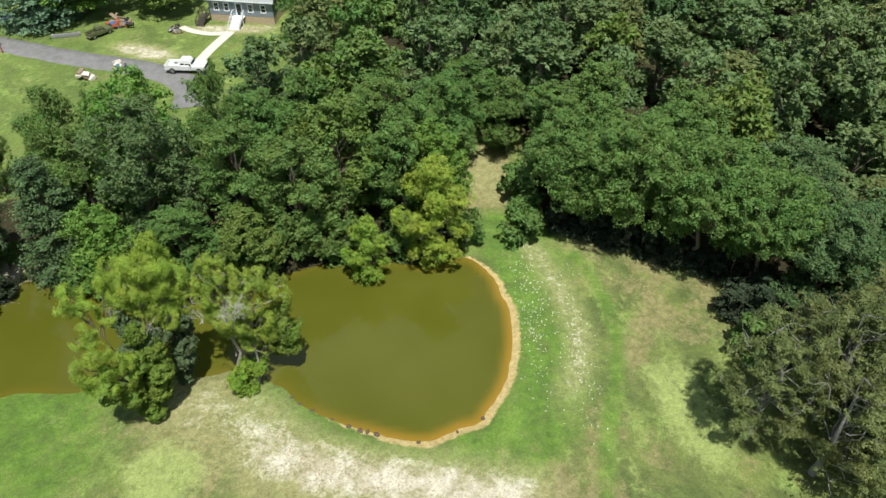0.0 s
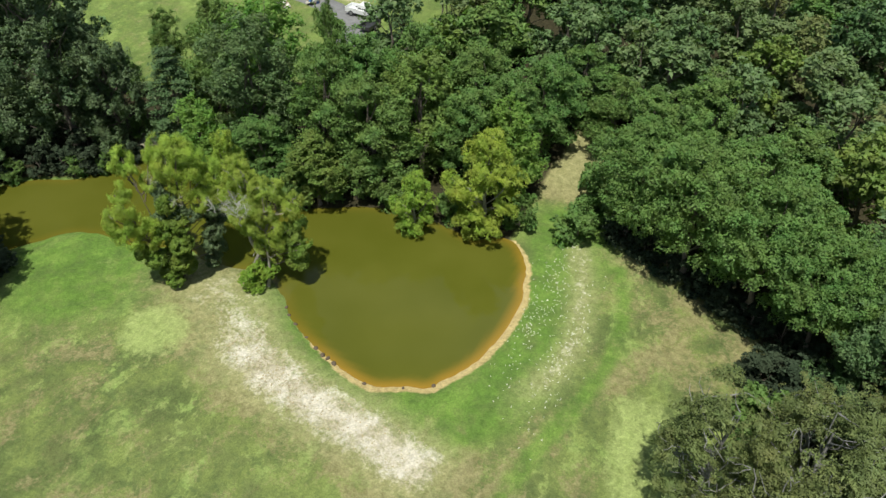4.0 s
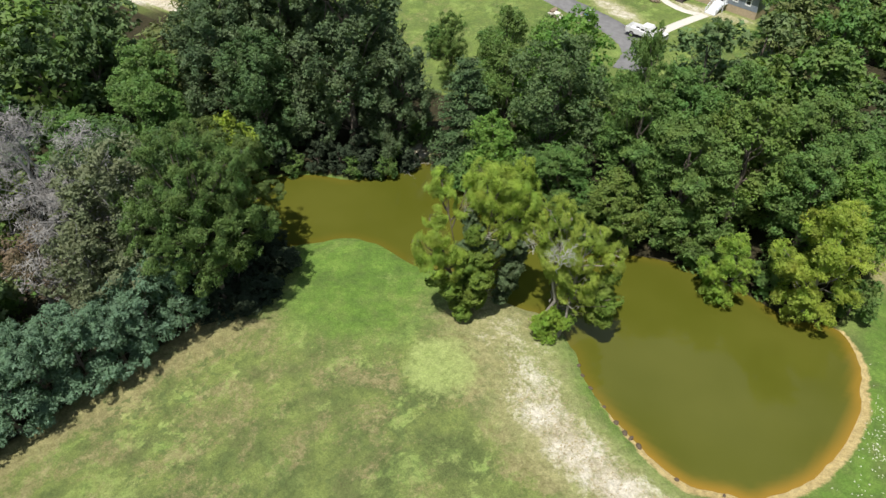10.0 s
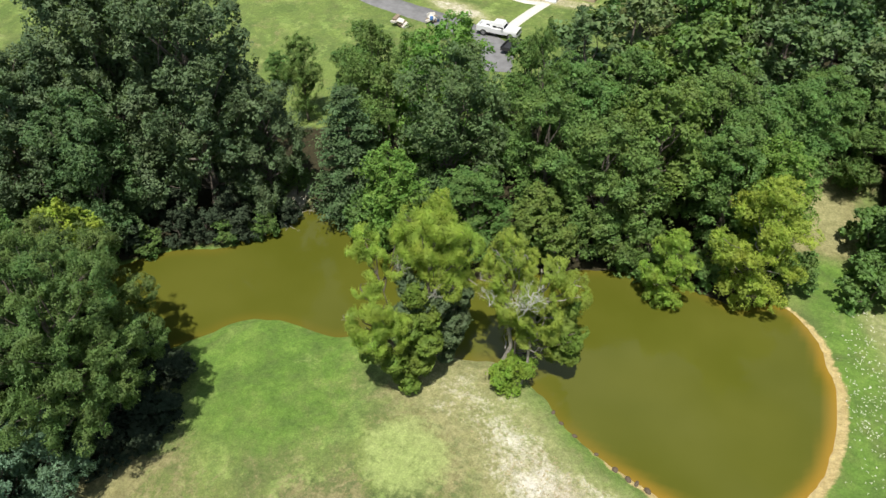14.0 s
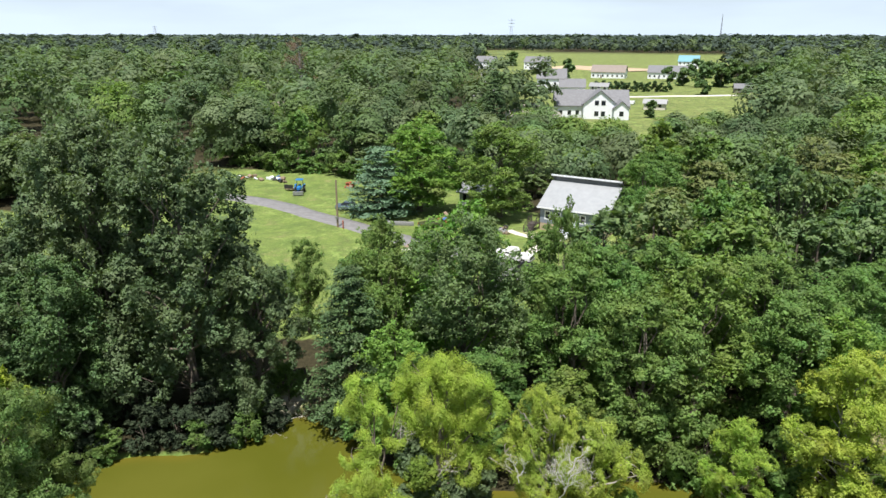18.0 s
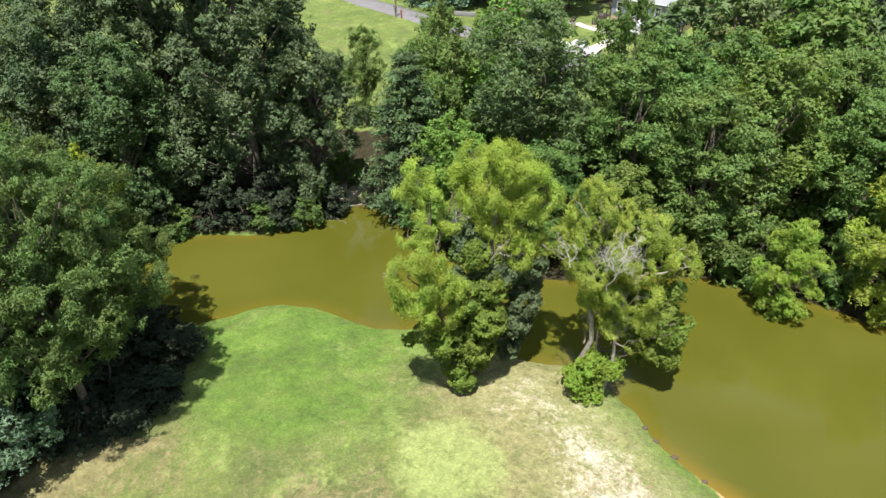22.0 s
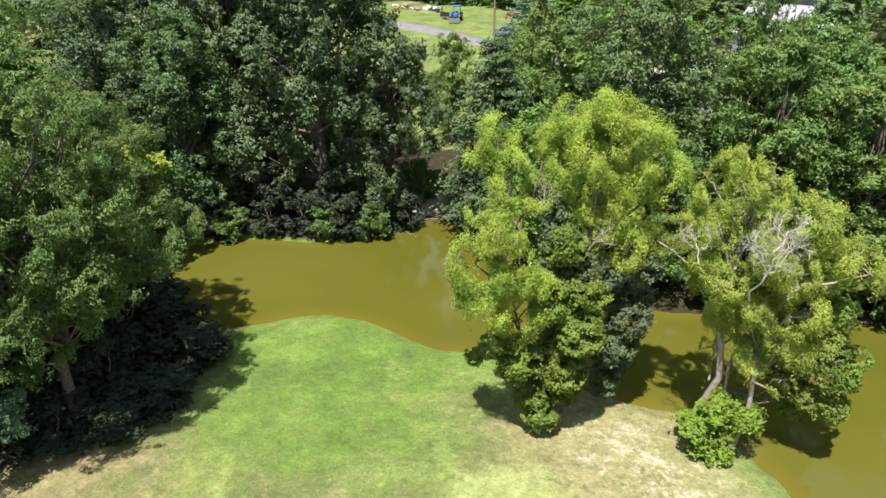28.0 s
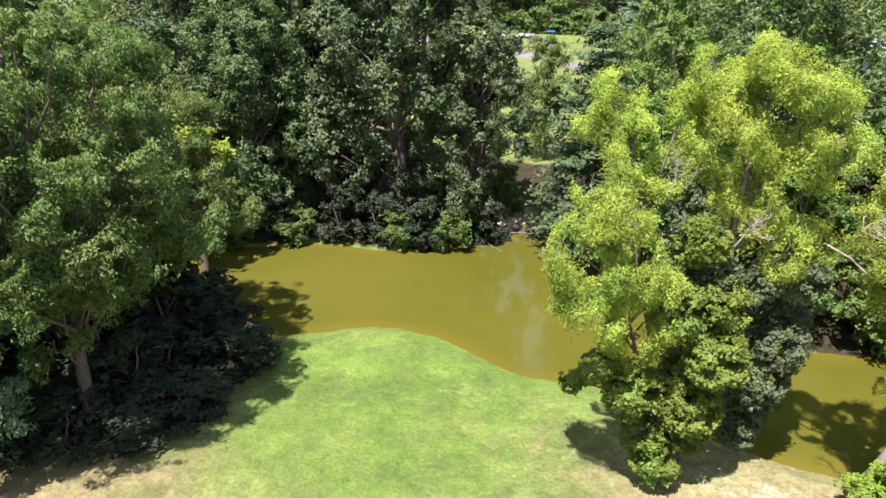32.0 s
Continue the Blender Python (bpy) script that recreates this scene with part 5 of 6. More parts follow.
def pickup(name, label, paint, place, yaw, trim=M_METAL):
    """A crew-cab pickup, 5.8 m long, facing +x."""
    t = new(name)
    body = B()
    prism(body, [(-0.98, 0.55), (0.98, 0.55), (1.0, 0.95), (0.93, 1.18), (-0.93, 1.18), (-1.0, 0.95)], 0.95, 2.85)
    box(body, -0.75, 0.97, -1.0, 1.0, 0.5, 1.2, 0.06)
    bpart("body", body, paint, t)
    bed = B()
    box(bed, -2.85, -0.78, -1.0, -0.9, 0.55, 1.28, 0.02)
    box(bed, -2.85, -0.78, 0.9, 1.0, 0.55, 1.28, 0.02)
    box(bed, -2.88, -2.8, -0.98, 0.98, 0.55, 1.28, 0.02)
    box(bed, -2.82, -0.78, -0.92, 0.92, 0.55, 0.68)
    bpart("bed", bed, paint, t)
    cab = B()
    vs = bmesh.ops.create_cube(cab, size=1, matrix=Matrix.LocRotScale((0.15, 0, 1.55), None, (1.9, 1.75, 0.75)))["verts"]
    for v in vs:
        if v.co.z > 1.6:
            v.co.x = 0.15 + (v.co.x - 0.15) * 0.68 - 0.1
            v.co.y *= 0.86
    bmesh.ops.bevel(cab, geom=list(cab.edges), offset=0.06, segments=2, affect="EDGES")
    bpart("cab", cab, paint, t)
    for nm, x0, x1, z0, z1, y in (("side_window", -0.55, 0.02, 1.3, 1.75, 0.86), ("side_window", 0.1, 0.78, 1.3, 1.72, 0.86)):
        for s_ in (-1, 1):
            g = B()
            a = [g.verts.new(c) for c in ((x0, s_ * y, z0), (x1, s_ * y, z0), (x1 - 0.22, s_ * (y - 0.085), z1), (x0 + 0.05, s_ * (y - 0.085), z1))]
            g.faces.new(a)
            bmesh.ops.solidify(g, geom=g.faces[:], thickness=0.03)
            bpart(nm, g, M_GLASS, t)
    for nm, xa, xb in (("windscreen", 1.06, 0.72), ("rear_window", -0.78, -0.58)):
        g = B()
        a = [g.verts.new(c) for c in ((xa, -0.74, 1.3), (xa, 0.74, 1.3), (xb, 0.66, 1.82), (xb, -0.66, 1.82))]
        g.faces.new(a)
        bmesh.ops.solidify(g, geom=g.faces[:], thickness=0.03)
        bpart(nm, g, M_GLASS, t)
    bpart("bumper", box(B(), 2.82, 2.98, -0.95, 0.95, 0.45, 0.68, 0.04), trim, t)
    bpart("bumper", box(B(), -3.0, -2.87, -0.9, 0.9, 0.45, 0.64, 0.03), trim, t)
    bpart("grille", box(B(), 2.83, 2.9, -0.55, 0.55, 0.72, 1.08, 0.02), M_BLACK, t)
    for s_ in (-1, 1):
        bpart("headlight", box(B(), 2.78, 2.9, s_ * 0.6, s_ * 0.92, 0.82, 1.05, 0.03), M_GLASS, t)
        bpart("tail_lamp", box(B(), -2.9, -2.82, s_ * 0.82, s_ * 0.97, 0.8, 1.2, 0.01), M_LAMP, t)
        bpart("mirror", box(B(), 0.78, 0.95, s_ * 0.95, s_ * 1.2, 1.28, 1.5, 0.03), M_BLACK, t)
        wheel(t, 1.95, s_ * 0.9, 0.42, 0.26)
        wheel(t, -1.85, s_ * 0.9, 0.42, 0.26)
    t.matrix_basis = pose(*place, 0, 0, yaw)
    return tagged(t, label, "pickup truck")


def saloon(name, label, paint, place, yaw):
    """A saloon car, 4.6 m long, facing +x."""
    t = new(name)
    bpart("body", prism(B(), [(-0.85, 0.3), (0.85, 0.3), (0.9, 0.62), (0.78, 0.92), (-0.78, 0.92), (-0.9, 0.62)], -2.3, 2.3), paint, t)
    cab = B()
    vs = bmesh.ops.create_cube(cab, size=1, matrix=Matrix.LocRotScale((-0.2, 0, 1.15), None, (2.7, 1.5, 0.56)))["verts"]
    for v in vs:
        if v.co.z > 1.2:
            v.co.x = -0.2 + (v.co.x + 0.2) * 0.56
            v.co.y *= 0.82
    bmesh.ops.bevel(cab, geom=list(cab.edges), offset=0.07, segments=2, affect="EDGES")
    bpart("cabin_glass", cab, M_GLASS, t)
    bpart("roof_panel", box(B(), -0.95, 0.5, -0.6, 0.6, 1.41, 1.46, 0.02), paint, t)
    for s_ in (-1, 1):
        wheel(t, 1.4, s_ * 0.8, 0.32, 0.2)
        wheel(t, -1.4, s_ * 0.8, 0.32, 0.2)
    t.matrix_basis = pose(*place, 0, 0, yaw)
    return tagged(t, label, "car")


def on_ground(x, y, dz=0.0):
    return (x, y, height1(x, y) + dz)


# ---- the road, yard and house ----
ribbon("road", ROAD, 2.1, M_ASPHALT, 0.05, "narrow worn grey asphalt lane past the lawn", "road", "structure", wobble=0.05)
ribbon("pavement", [(-33.4, 105.6), (-34.2, 102.5), (-35.0, 98.5), (-35.6, 94.6)], 0.75, M_CONCRETE, 0.06, "pale concrete garden walk to the steps", "path", "structure")
ribbon("pavement", [(-33.8, 105.2), (-36.5, 105.0), (-39.4, 106.0), (-41.5, 107.5)], 0.6, M_CONCRETE, 0.055, "pale concrete walk along the house", "path", "structure")

house = new("house")
HW, HD = 10.6, 9.0
bm = box(B(), 0, HW, 0, HD, -1.2, 0.55)
bpart("foundation", bm, M_TAN, house, "tan block foundation")
# front wall with its openings
front_x = (0.0, 0.8, 1.6, 2.5, 3.3, 4.5, 5.45, 6.5, 7.3, 8.6, 9.4, HW)
bm = B()
box(bm, 0, HW, 0.0, 0.2, 2.45, 3.15)
for i in range(0, 11, 2):
    box(bm, front_x[i], front_x[i + 1], 0.0, 0.2, 0.55, 2.45)
for i in (1, 3, 7, 9):
    box(bm, front_x[i], front_x[i + 1], 0.0, 0.2, 0.55, 1.2)
wall = bpart("wall", bm, M_SIDING, house, "grey-blue lapped siding")
bm = B()
for i in range(14):
    z = 0.58 + i * 0.19
    for j in range(0, 11):
        if j % 2 == 0 or z > 2.45 or (z < 1.1 and j in (1, 3, 7, 9)):
            box(bm, front_x[j], front_x[j + 1], -0.025, -0.003, z, z + 0.16)
bpart("siding", bm, M_SIDING, wall)
for nm, x0, x1 in (("wall", -0.0, 0.2), ("wall", HW - 0.2, HW)):
    bpart(nm, prism(B(), [(0.2, 0.55), (HD, 0.55), (HD, 3.15), (5.2, 7.2), (5.2, 6.2), (0.2, 3.15)], x0, x1), M_SIDING, house)
bpart("wall", box(B(), 0, HW, HD - 0.2, HD, 0.55, 3.15), M_SIDING, house)
bpart("clerestory_wall", box(B(), 0.05, HW - 0.05, 5.0, 5.2, 6.0, 7.1), M_DARKROOF, house, "dark strip under the roof's upper edge")
bpart("roof", prism(B(), [(-0.5, 2.98), (-0.5, 3.12), (5.05, 6.35), (5.05, 6.2)], -0.4, HW + 0.4), M_ROOF, house, "pale metal front slope")
bpart("roof", prism(B(), [(4.7, 7.3), (4.7, 7.14), (HD + 0.5, 3.0), (HD + 0.5, 3.16)], -0.4, HW + 0.4), M_DARKROOF, house)
bpart("fascia", box(B(), -0.42, HW + 0.42, 4.62, 4.7, 7.08, 7.34), M_WHITE, house, "white roof edge")
bpart("fascia", box(B(), -0.42, HW + 0.42, -0.56, -0.5, 2.94, 3.14), M_WHITE, house)
for i in (1, 3, 7, 9):
    x0, x1 = front_x[i], front_x[i + 1]
    w_ = bpart("window", box(B(), x0 + 0.05, x1 - 0.05, 0.08, 0.11, 1.25, 2.4), M_GLASS, house)
    bm = B()
    for a0, a1, c0, c1 in ((x0 - 0.08, x0 + 0.06, 1.12, 2.53), (x1 - 0.06, x1 + 0.08, 1.12, 2.53), (x0 + 0.06, x1 - 0.06, 1.12, 1.26), (x0 + 0.06, x1 - 0.06, 2.39, 2.53), (x0 + 0.06, x1 - 0.06, 1.8, 1.86)):
        box(bm, a0, a1, -0.05, 0.14, c0, c1)
    bpart("window_frame", bm, M_WHITE, w_)
d_ = bpart("door", box(B(), 4.55, 5.4, 0.06, 0.11, 0.56, 2.42), M_GLASS, house, "dark glazed front door")
bm = box(box(box(B(), 4.41, 4.55, -0.05, 0.14, 0.55, 2.55), 5.4, 5.55, -0.05, 0.14, 0.55, 2.55), 4.55, 5.4, -0.05, 0.14, 2.42, 2.55)
bpart("door_frame", bm, M_WHITE, d_)
house.matrix_basis = pose(-37.3, 110.0, 3.9, 0, 0, -9)
tagged(house, "single-storey grey-blue house with a pale metal roof", "house")


def stairs(name, label, place, yaw, width, steps, mat, rise=0.18):
    """A straight outdoor stair with its landing and balustrades, climbing along +y."""
    t = new(name)
    top = steps * rise
    for i in range(steps):
        bpart("step", box(B(), -width / 2, width / 2, i * 0.28, i * 0.28 + 0.3, i * rise, (i + 1) * rise, 0.01), mat, t)
    y1 = steps * 0.28
    bpart("landing", box(B(), -width / 2 - 0.1, width / 2 + 0.1, y1, y1 + 1.3, top - 0.12, top), mat, t)
    for s_ in (-1, 1):
        x = s_ * (width / 2 + 0.06)
        for yy, z0 in ((0.05, 0), (y1, top), (y1 + 1.25, top)):
            bpart("post", box(B(), x - 0.05, x + 0.05, yy - 0.05, yy + 0.05, 0.0 if yy < 0.1 else 0.0, z0 + 1.0), mat, t)
        bm = B()
        vs = [bm.verts.new(c) for c in ((x - 0.04, 0.05, 0.9), (x + 0.04, 0.05, 0.9), (x + 0.04, y1, top + 0.9), (x - 0.04, y1, top + 0.9))]
        bm.faces.new(vs)
        bmesh.ops.solidify(bm, geom=bm.faces[:], thickness=0.07)
        bpart("handrail", bm, mat, t)
        bpart("handrail", box(B(), x - 0.04, x + 0.04, y1, y1 + 1.25, top + 0.9, top + 0.97), mat, t)
        for k in range(9):
            yy = 0.2 + k * (y1 + 1.0) / 9
            zz = min(top, yy / 0.28 * rise)
            bpart("baluster", box(B(), x - 0.02, x + 0.02, yy - 0.02, yy + 0.02, max(0, zz - 0.05), zz + 0.9), mat, t)
    t.matrix_basis = pose(*place, 0, 0, yaw)
    return tagged(t, label, "stairs")


stairs("front_stairs", "white wooden front steps with white balustrades", (-32.9, 106.2, 3.3), -9, 1.6, 7, M_WHITE, 0.165)
stairs("side_stairs", "dark porch steps with pale handrails beside the house", (-38.6, 107.6, 3.3), -9, 1.2, 6, M_CHARRED, 0.17)

pickup("pickup_truck", "white crew-cab pickup parked on the lane", M_CARWHITE, on_ground(-36.3, 92.3, 0.06), -2)
old_truck = pickup("old_truck", "small old olive-green truck parked on the grass", M_OLIVE, on_ground(-53.3, 104.4), 52)
old_truck.scale = (0.68, 0.72, 0.8)
saloon("car", "blue-grey saloon car parked under the pine", M_STEELBLUE, on_ground(-71.0, 109.6), 12)

trailer = new("utility_trailer")
bpart("deck", box(B(), -1.6, 1.6, -0.95, 0.95, 0.5, 0.62), M_BLACK, trailer)
for a_ in ((-1.6, 1.6, -0.98, -0.92), (-1.6, 1.6, 0.92, 0.98), (-1.66, -1.6, -0.95, 0.95), (1.6, 1.66, -0.95, 0.95)):
    bpart("side_board", box(B(), *a_, 0.5, 1.0), M_BLACK, trailer)
bpart("drawbar", box(B(), 1.66, 2.8, -0.06, 0.06, 0.42, 0.52), M_BLACK, trailer)
for s_ in (-1, 1):
    wheel(trailer, 0, s_ * 1.1, 0.34, 0.2)
trailer.matrix_basis = pose(*on_ground(-33.2, 88.6, 0.06), 0, 0, 86)
tagged(trailer, "black utility trailer on the asphalt by the pickup", "trailer")

tractor = new("tractor")
bpart("bonnet", box(B(), 0.2, 1.9, -0.38, 0.38, 0.8, 1.4, 0.08), M_BLUE, tractor)
bpart("chassis", box(B(), -1.0, 1.7, -0.28, 0.28, 0.5, 0.85, 0.04), M_BLACK, tractor)
for s_ in (-1, 1):
    bpart("mudguard", box(B(), -1.25, -0.2, s_ * 0.55, s_ * 1.0, 1.35, 1.48, 0.04), M_BLUE, tractor)
    bpart("roll_bar", box(B(), -0.95, -0.85, s_ * 0.5, s_ * 0.6, 1.0, 2.4), M_BLACK, tractor)
    bpart("loader_arm", prism(B(), [(s_ * 0.62, 1.3), (s_ * 0.74, 1.3), (s_ * 0.74, 1.5), (s_ * 0.62, 1.5)], 0.1, 2.6), M_BLUE, tractor)
    wheel(tractor, -0.75, s_ * 0.8, 0.7, 0.4)
    wheel(tractor, 1.4, s_ * 0.65, 0.45, 0.28)
bpart("canopy", box(B(), -1.2, 0.4, -0.7, 0.7, 2.4, 2.5, 0.04), M_BLUE, tractor)
bpart("seat", box(B(), -0.8, -0.3, -0.25, 0.25, 1.1, 1.5, 0.06), M_BLACK, tractor)
bpart("bucket", prism(B(), [(-0.95, 0.15), (0.95, 0.15), (0.95, 0.75), (-0.95, 0.75)], 2.6, 3.2), M_METAL, tractor)
tractor.matrix_basis = pose(*on_ground(-86.6, 117.6), 0, 0, -62)
tagged(tractor, "blue tractor with a front loader on the lawn", "tractor")
mower = new("mower_deck")
bpart("deck", box(B(), -0.9, 0.9, -0.6, 0.6, 0.3, 0.55, 0.08), M_WOOD, mower)
bpart("rack", box(B(), -0.9, 0.9, -0.6, -0.5, 0.55, 1.3), M_BLACK, mower)
for s_ in (-1, 1):
    wheel(mower, 0.5 * s_, 0.5, 0.25, 0.15)
mower.matrix_basis = pose(*on_ground(-89.4, 118.4), 0, 0, 10)
tagged(mower, "small implement standing beside the tractor", "implement")

pole = new("utility_pole")
bpart("shaft", cyl(B(), (0, 0, 3.5), (0, 0, 1), 0.17, 8.0, 12, 0.12), M_WOOD, pole)
bpart("meter_box", box(B(), -0.18, 0.18, -0.35, -0.15, 1.3, 1.8, 0.02), M_METAL, pole)
pole.matrix_basis = pose(*on_ground(-66.6, 98.4), 0, 0, 0)
tagged(pole, "weathered wooden utility pole beside the lane", "pole")
post_ = new("marker_post")
bpart("shaft", box(B(), -0.08, 0.08, -0.08, 0.08, -0.2, 1.3, 0.02), M_RED, post_)
post_.matrix_basis = pose(*on_ground(-65.4, 98.0), 0, 0, 0)
tagged(post_, "short reddish post near the utility pole", "post")


def heap(name, label, place, mats, seed, n=14, w=1.6, category="scrap heap"):
    """A pile of odd pieces."""
    rng = np.random.RandomState(seed)
    t = new(name)
    for i in range(n):
        bm = box(B(), -0.5, 0.5, -0.3, 0.3, -0.15, 0.15, 0.04)
        ob = bpart("piece", bm, mats[i % len(mats)], t)
        ob.matrix_basis = pose(rng.normal(0, w * 0.5), rng.normal(0, w * 0.4), 0.15 + abs(rng.normal(0, 0.35)), rng.uniform(-30, 30), rng.uniform(-30, 30), rng.uniform(0, 180)) @ Matrix.Diagonal((rng.uniform(0.5, 1.6), rng.uniform(0.5, 1.6), rng.uniform(0.5, 2.2), 1))
    t.matrix_basis = pose(*place, 0, 0, 0)
    return tagged(t, label, category)


heap("scrap_heap", "heap of rusty red and blue scrap under the trees", on_ground(-51.6, 108.2), (M_RED, M_WOOD, M_TARP, M_BLACK, M_WOOD), 1, 22, 2.0)
heap("scrap_heap", "rusty red parts at the lawn's edge", on_ground(-80.5, 126.0), (M_RED, M_WOOD, M_RED), 2, 9, 1.4)
heap("scrap_heap", "pale boxes and timber at the lawn's far edge", on_ground(-104.0, 124.5), (M_WHITE, M_WOOD, M_RED), 3, 9, 1.8)
heap("scrap_heap", "dark timber and a blue tub by the lawn", on_ground(-97.5, 125.5), (M_BLACK, M_WOOD, M_TARP, M_WHITE), 4, 12, 2.6)
heap("rubbish_heap", "small heap of pale and blue odds beside the lane", on_ground(-46.5, 93.0), (M_TARP, M_CONCRETE, M_WOOD, M_METAL), 6, 10, 1.5, "scrap heap")
heap("rubbish_heap", "small pale heap on the grass below the lane", on_ground(-49.9, 90.2), (M_CONCRETE, M_WOOD, M_WOOD), 7, 7, 0.9, "scrap heap")
heap("garden_clutter", "pots and planks beside the porch steps", on_ground(-41.6, 105.6), (M_BLACK, M_WOOD, M_METAL), 5, 9, 1.0, "clutter")
canoe = new("canoe")
bm = B()
cyl(bm, (0, 0, 0.3), (1, 0, 0), 0.42, 3.0, 12)
for v in bm.verts:
    v.co.y *= 1 - 0.75 * (abs(v.co.x) / 1.5) ** 2
    v.co.x *= 1.4
bpart("hull", bm, M_STONEGREY, canoe)
bpart("keel", box(B(), -1.7, 1.7, -0.03, 0.03, 0.68, 0.74), M_BLACK, canoe)
canoe.matrix_basis = pose(*on_ground(-58.3, 103.8), 0, 0, 14)
tagged(canoe, "grey upturned canoe under the pine", "boat")


def gabled(name, label, place, yaw, w, d, h, roof_h, wall_m, roof_m, doors=2, storeys=1, category="house"):
    """A far house: walls, gable roof, windows and a door."""
    t = new(name)
    bpart("wall", prism(B(), [(0, -0.5), (d, -0.5), (d, h), (d / 2, h + roof_h), (0, h)], 0, w), wall_m, t)
    bpart("roof", prism(B(), [(-0.5, h - 0.25), (-0.5, h - 0.05), (d / 2, h + roof_h + 0.35), (d / 2, h + roof_h + 0.1)], -0.5, w + 0.5), roof_m, t)
    bpart("roof", prism(B(), [(d + 0.5, h - 0.25), (d + 0.5, h - 0.05), (d / 2, h + roof_h + 0.35), (d / 2, h + roof_h + 0.1)], -0.5, w + 0.5), roof_m, t)
    for s_ in range(storeys):
        z = 1.0 + s_ * 2.8
        k = max(2, int(w / 3))
        for i in range(k):
            x = (i + 0.5) * w / k
            bpart("window", box(B(), x - 0.55, x + 0.55, -0.06, -0.01, z, z + 1.3), M_GLASS, t)
        for y in (d * 0.3, d * 0.7):
            bpart("window", box(B(), w + 0.01, w + 0.06, y - 0.5, y + 0.5, z, z + 1.3), M_GLASS, t)
    bpart("door", box(B(), w * 0.28, w * 0.28 + 1.0, -0.08, -0.015, 0, 2.1), roof_m, t)
    t.matrix_basis = pose(*place, 0, 0, yaw)
    return tagged(t, label, category)


shelter = new("yard_shelter")
for x in (-1.7, 1.7):
    for y in (-1.5, 1.5):
        bpart("post", box(B(), x - 0.09, x + 0.09, y - 0.09, y + 0.09, 0, 2.3, 0.01), M_WOOD, shelter)
bpart("rail", box(B(), -1.7, 1.7, -1.56, -1.44, 0.85, 1.0, 0.01), M_WOOD, shelter)
bpart("rail", box(B(), -1.7, 1.7, 1.44, 1.56, 0.85, 1.0, 0.01), M_WOOD, shelter)
bpart("deck", box(B(), -1.8, 1.8, -1.6, 1.6, 0.1, 0.22, 0.01), M_WOOD, shelter)
bpart("roof", prism(B(), [(-2.1, 2.2), (-2.1, 2.32), (0.05, 3.25), (0.05, 3.1)], -2.3, 2.3), M_AQUA, shelter, "bright turquoise metal slope")
bpart("roof", prism(B(), [(2.1, 2.2), (2.1, 2.32), (-0.05, 3.25), (-0.05, 3.1)], -2.3, 2.3), M_AQUA, shelter, "bright turquoise metal slope")
shelter.matrix_basis = pose(*on_ground(-115.0, 65.6), 0, 0, -28)
tagged(shelter, "open wooden shelter with a turquoise roof on bare soil", "shelter")
yard_post = new("fence_post")
bpart("shaft", cyl(B(), (0, 0, 0.7), (0, 0, 1), 0.07, 1.6, 8), M_WOOD, yard_post)
tagged(yard_post, "thin weathered wooden fence post beside the yard", "post", "fence posts beside the yard")
yard_post.matrix_basis = pose(*on_ground(-103.2, 67.6), 0, 0, 0)
for i in range(1, 8):
    copy_thing(yard_post, pose(*on_ground(-103.2 - 2.1 * i, 67.6 + 0.75 * i), 0, 0, 20 * i))

FAR = "houses of the far settlement"


def turned(bm, m):
    bmesh.ops.transform(bm, matrix=m, verts=bm.verts)
    return bm


def gable_front_house(place, yaw):
    """A wide white house: main roof across, a tall front gable and a lower wing beside it."""
    t = new("house")
    w, d, h = 25.0, 13.0, 4.2
    bpart("wall", prism(B(), [(0, -0.5), (d, -0.5), (d, h), (d / 2, h + 4.6), (0, h)], -w / 2, w / 2), M_WHITE, t)
    bpart("roof", prism(B(), [(-0.6, h - 0.3), (-0.6, h - 0.05), (d / 2, h + 5.0), (d / 2, h + 4.7)], -w / 2 - 0.5, w / 2 + 0.5), M_DARKROOF, t)
    bpart("roof", prism(B(), [(d + 0.6, h - 0.3), (d + 0.6, h - 0.05), (d / 2, h + 5.0), (d / 2, h + 4.7)], -w / 2 - 0.5, w / 2 + 0.5), M_DARKROOF, t)
    for x, gw, gh, gr, out in ((2.5, 11.0, 5.0, 4.4, 3.5), (9.6, 5.0, 3.8, 2.2, 5.0)):
        side = Matrix.Translation((x, 0, 0)) @ Matrix.Rotation(radians(-90), 4, "Z")
        g = bpart("gable", turned(prism(B(), [(-gw / 2, -0.5), (gw / 2, -0.5), (gw / 2, gh), (0, gh + gr), (-gw / 2, gh)], -d / 2, out), side), M_WHITE, t)
        for s_ in (-1, 1):
            bpart("roof", turned(prism(B(), [(s_ * (gw / 2 + 0.5), gh - 0.35), (s_ * (gw / 2 + 0.5), gh - 0.1), (0, gh + gr + 0.35), (0, gh + gr + 0.1)], -d / 2, out + 0.5), side), M_DARKROOF, g)
        for wx, wz in ((-1.1, 1.0), (1.1, 1.0), (-1.1, 4.6), (1.1, 4.6)) if gw > 6 else ((0.0, 1.2),):
            bpart("window", box(B(), x + wx - 0.7, x + wx + 0.7, -out - 0.06, -out - 0.01, wz, wz + 1.6), M_GLASS, g)
    for x in (-10.5, -7.5, -4.8):
        bpart("window", box(B(), x - 0.6, x + 0.6, -0.06, -0.01, 1.0, 2.5), M_GLASS, t)
    t.matrix_basis = pose(*place, 0, 0, yaw)
    tagged(t, "wide white house with grey roof and tall front gable", "house", FAR)


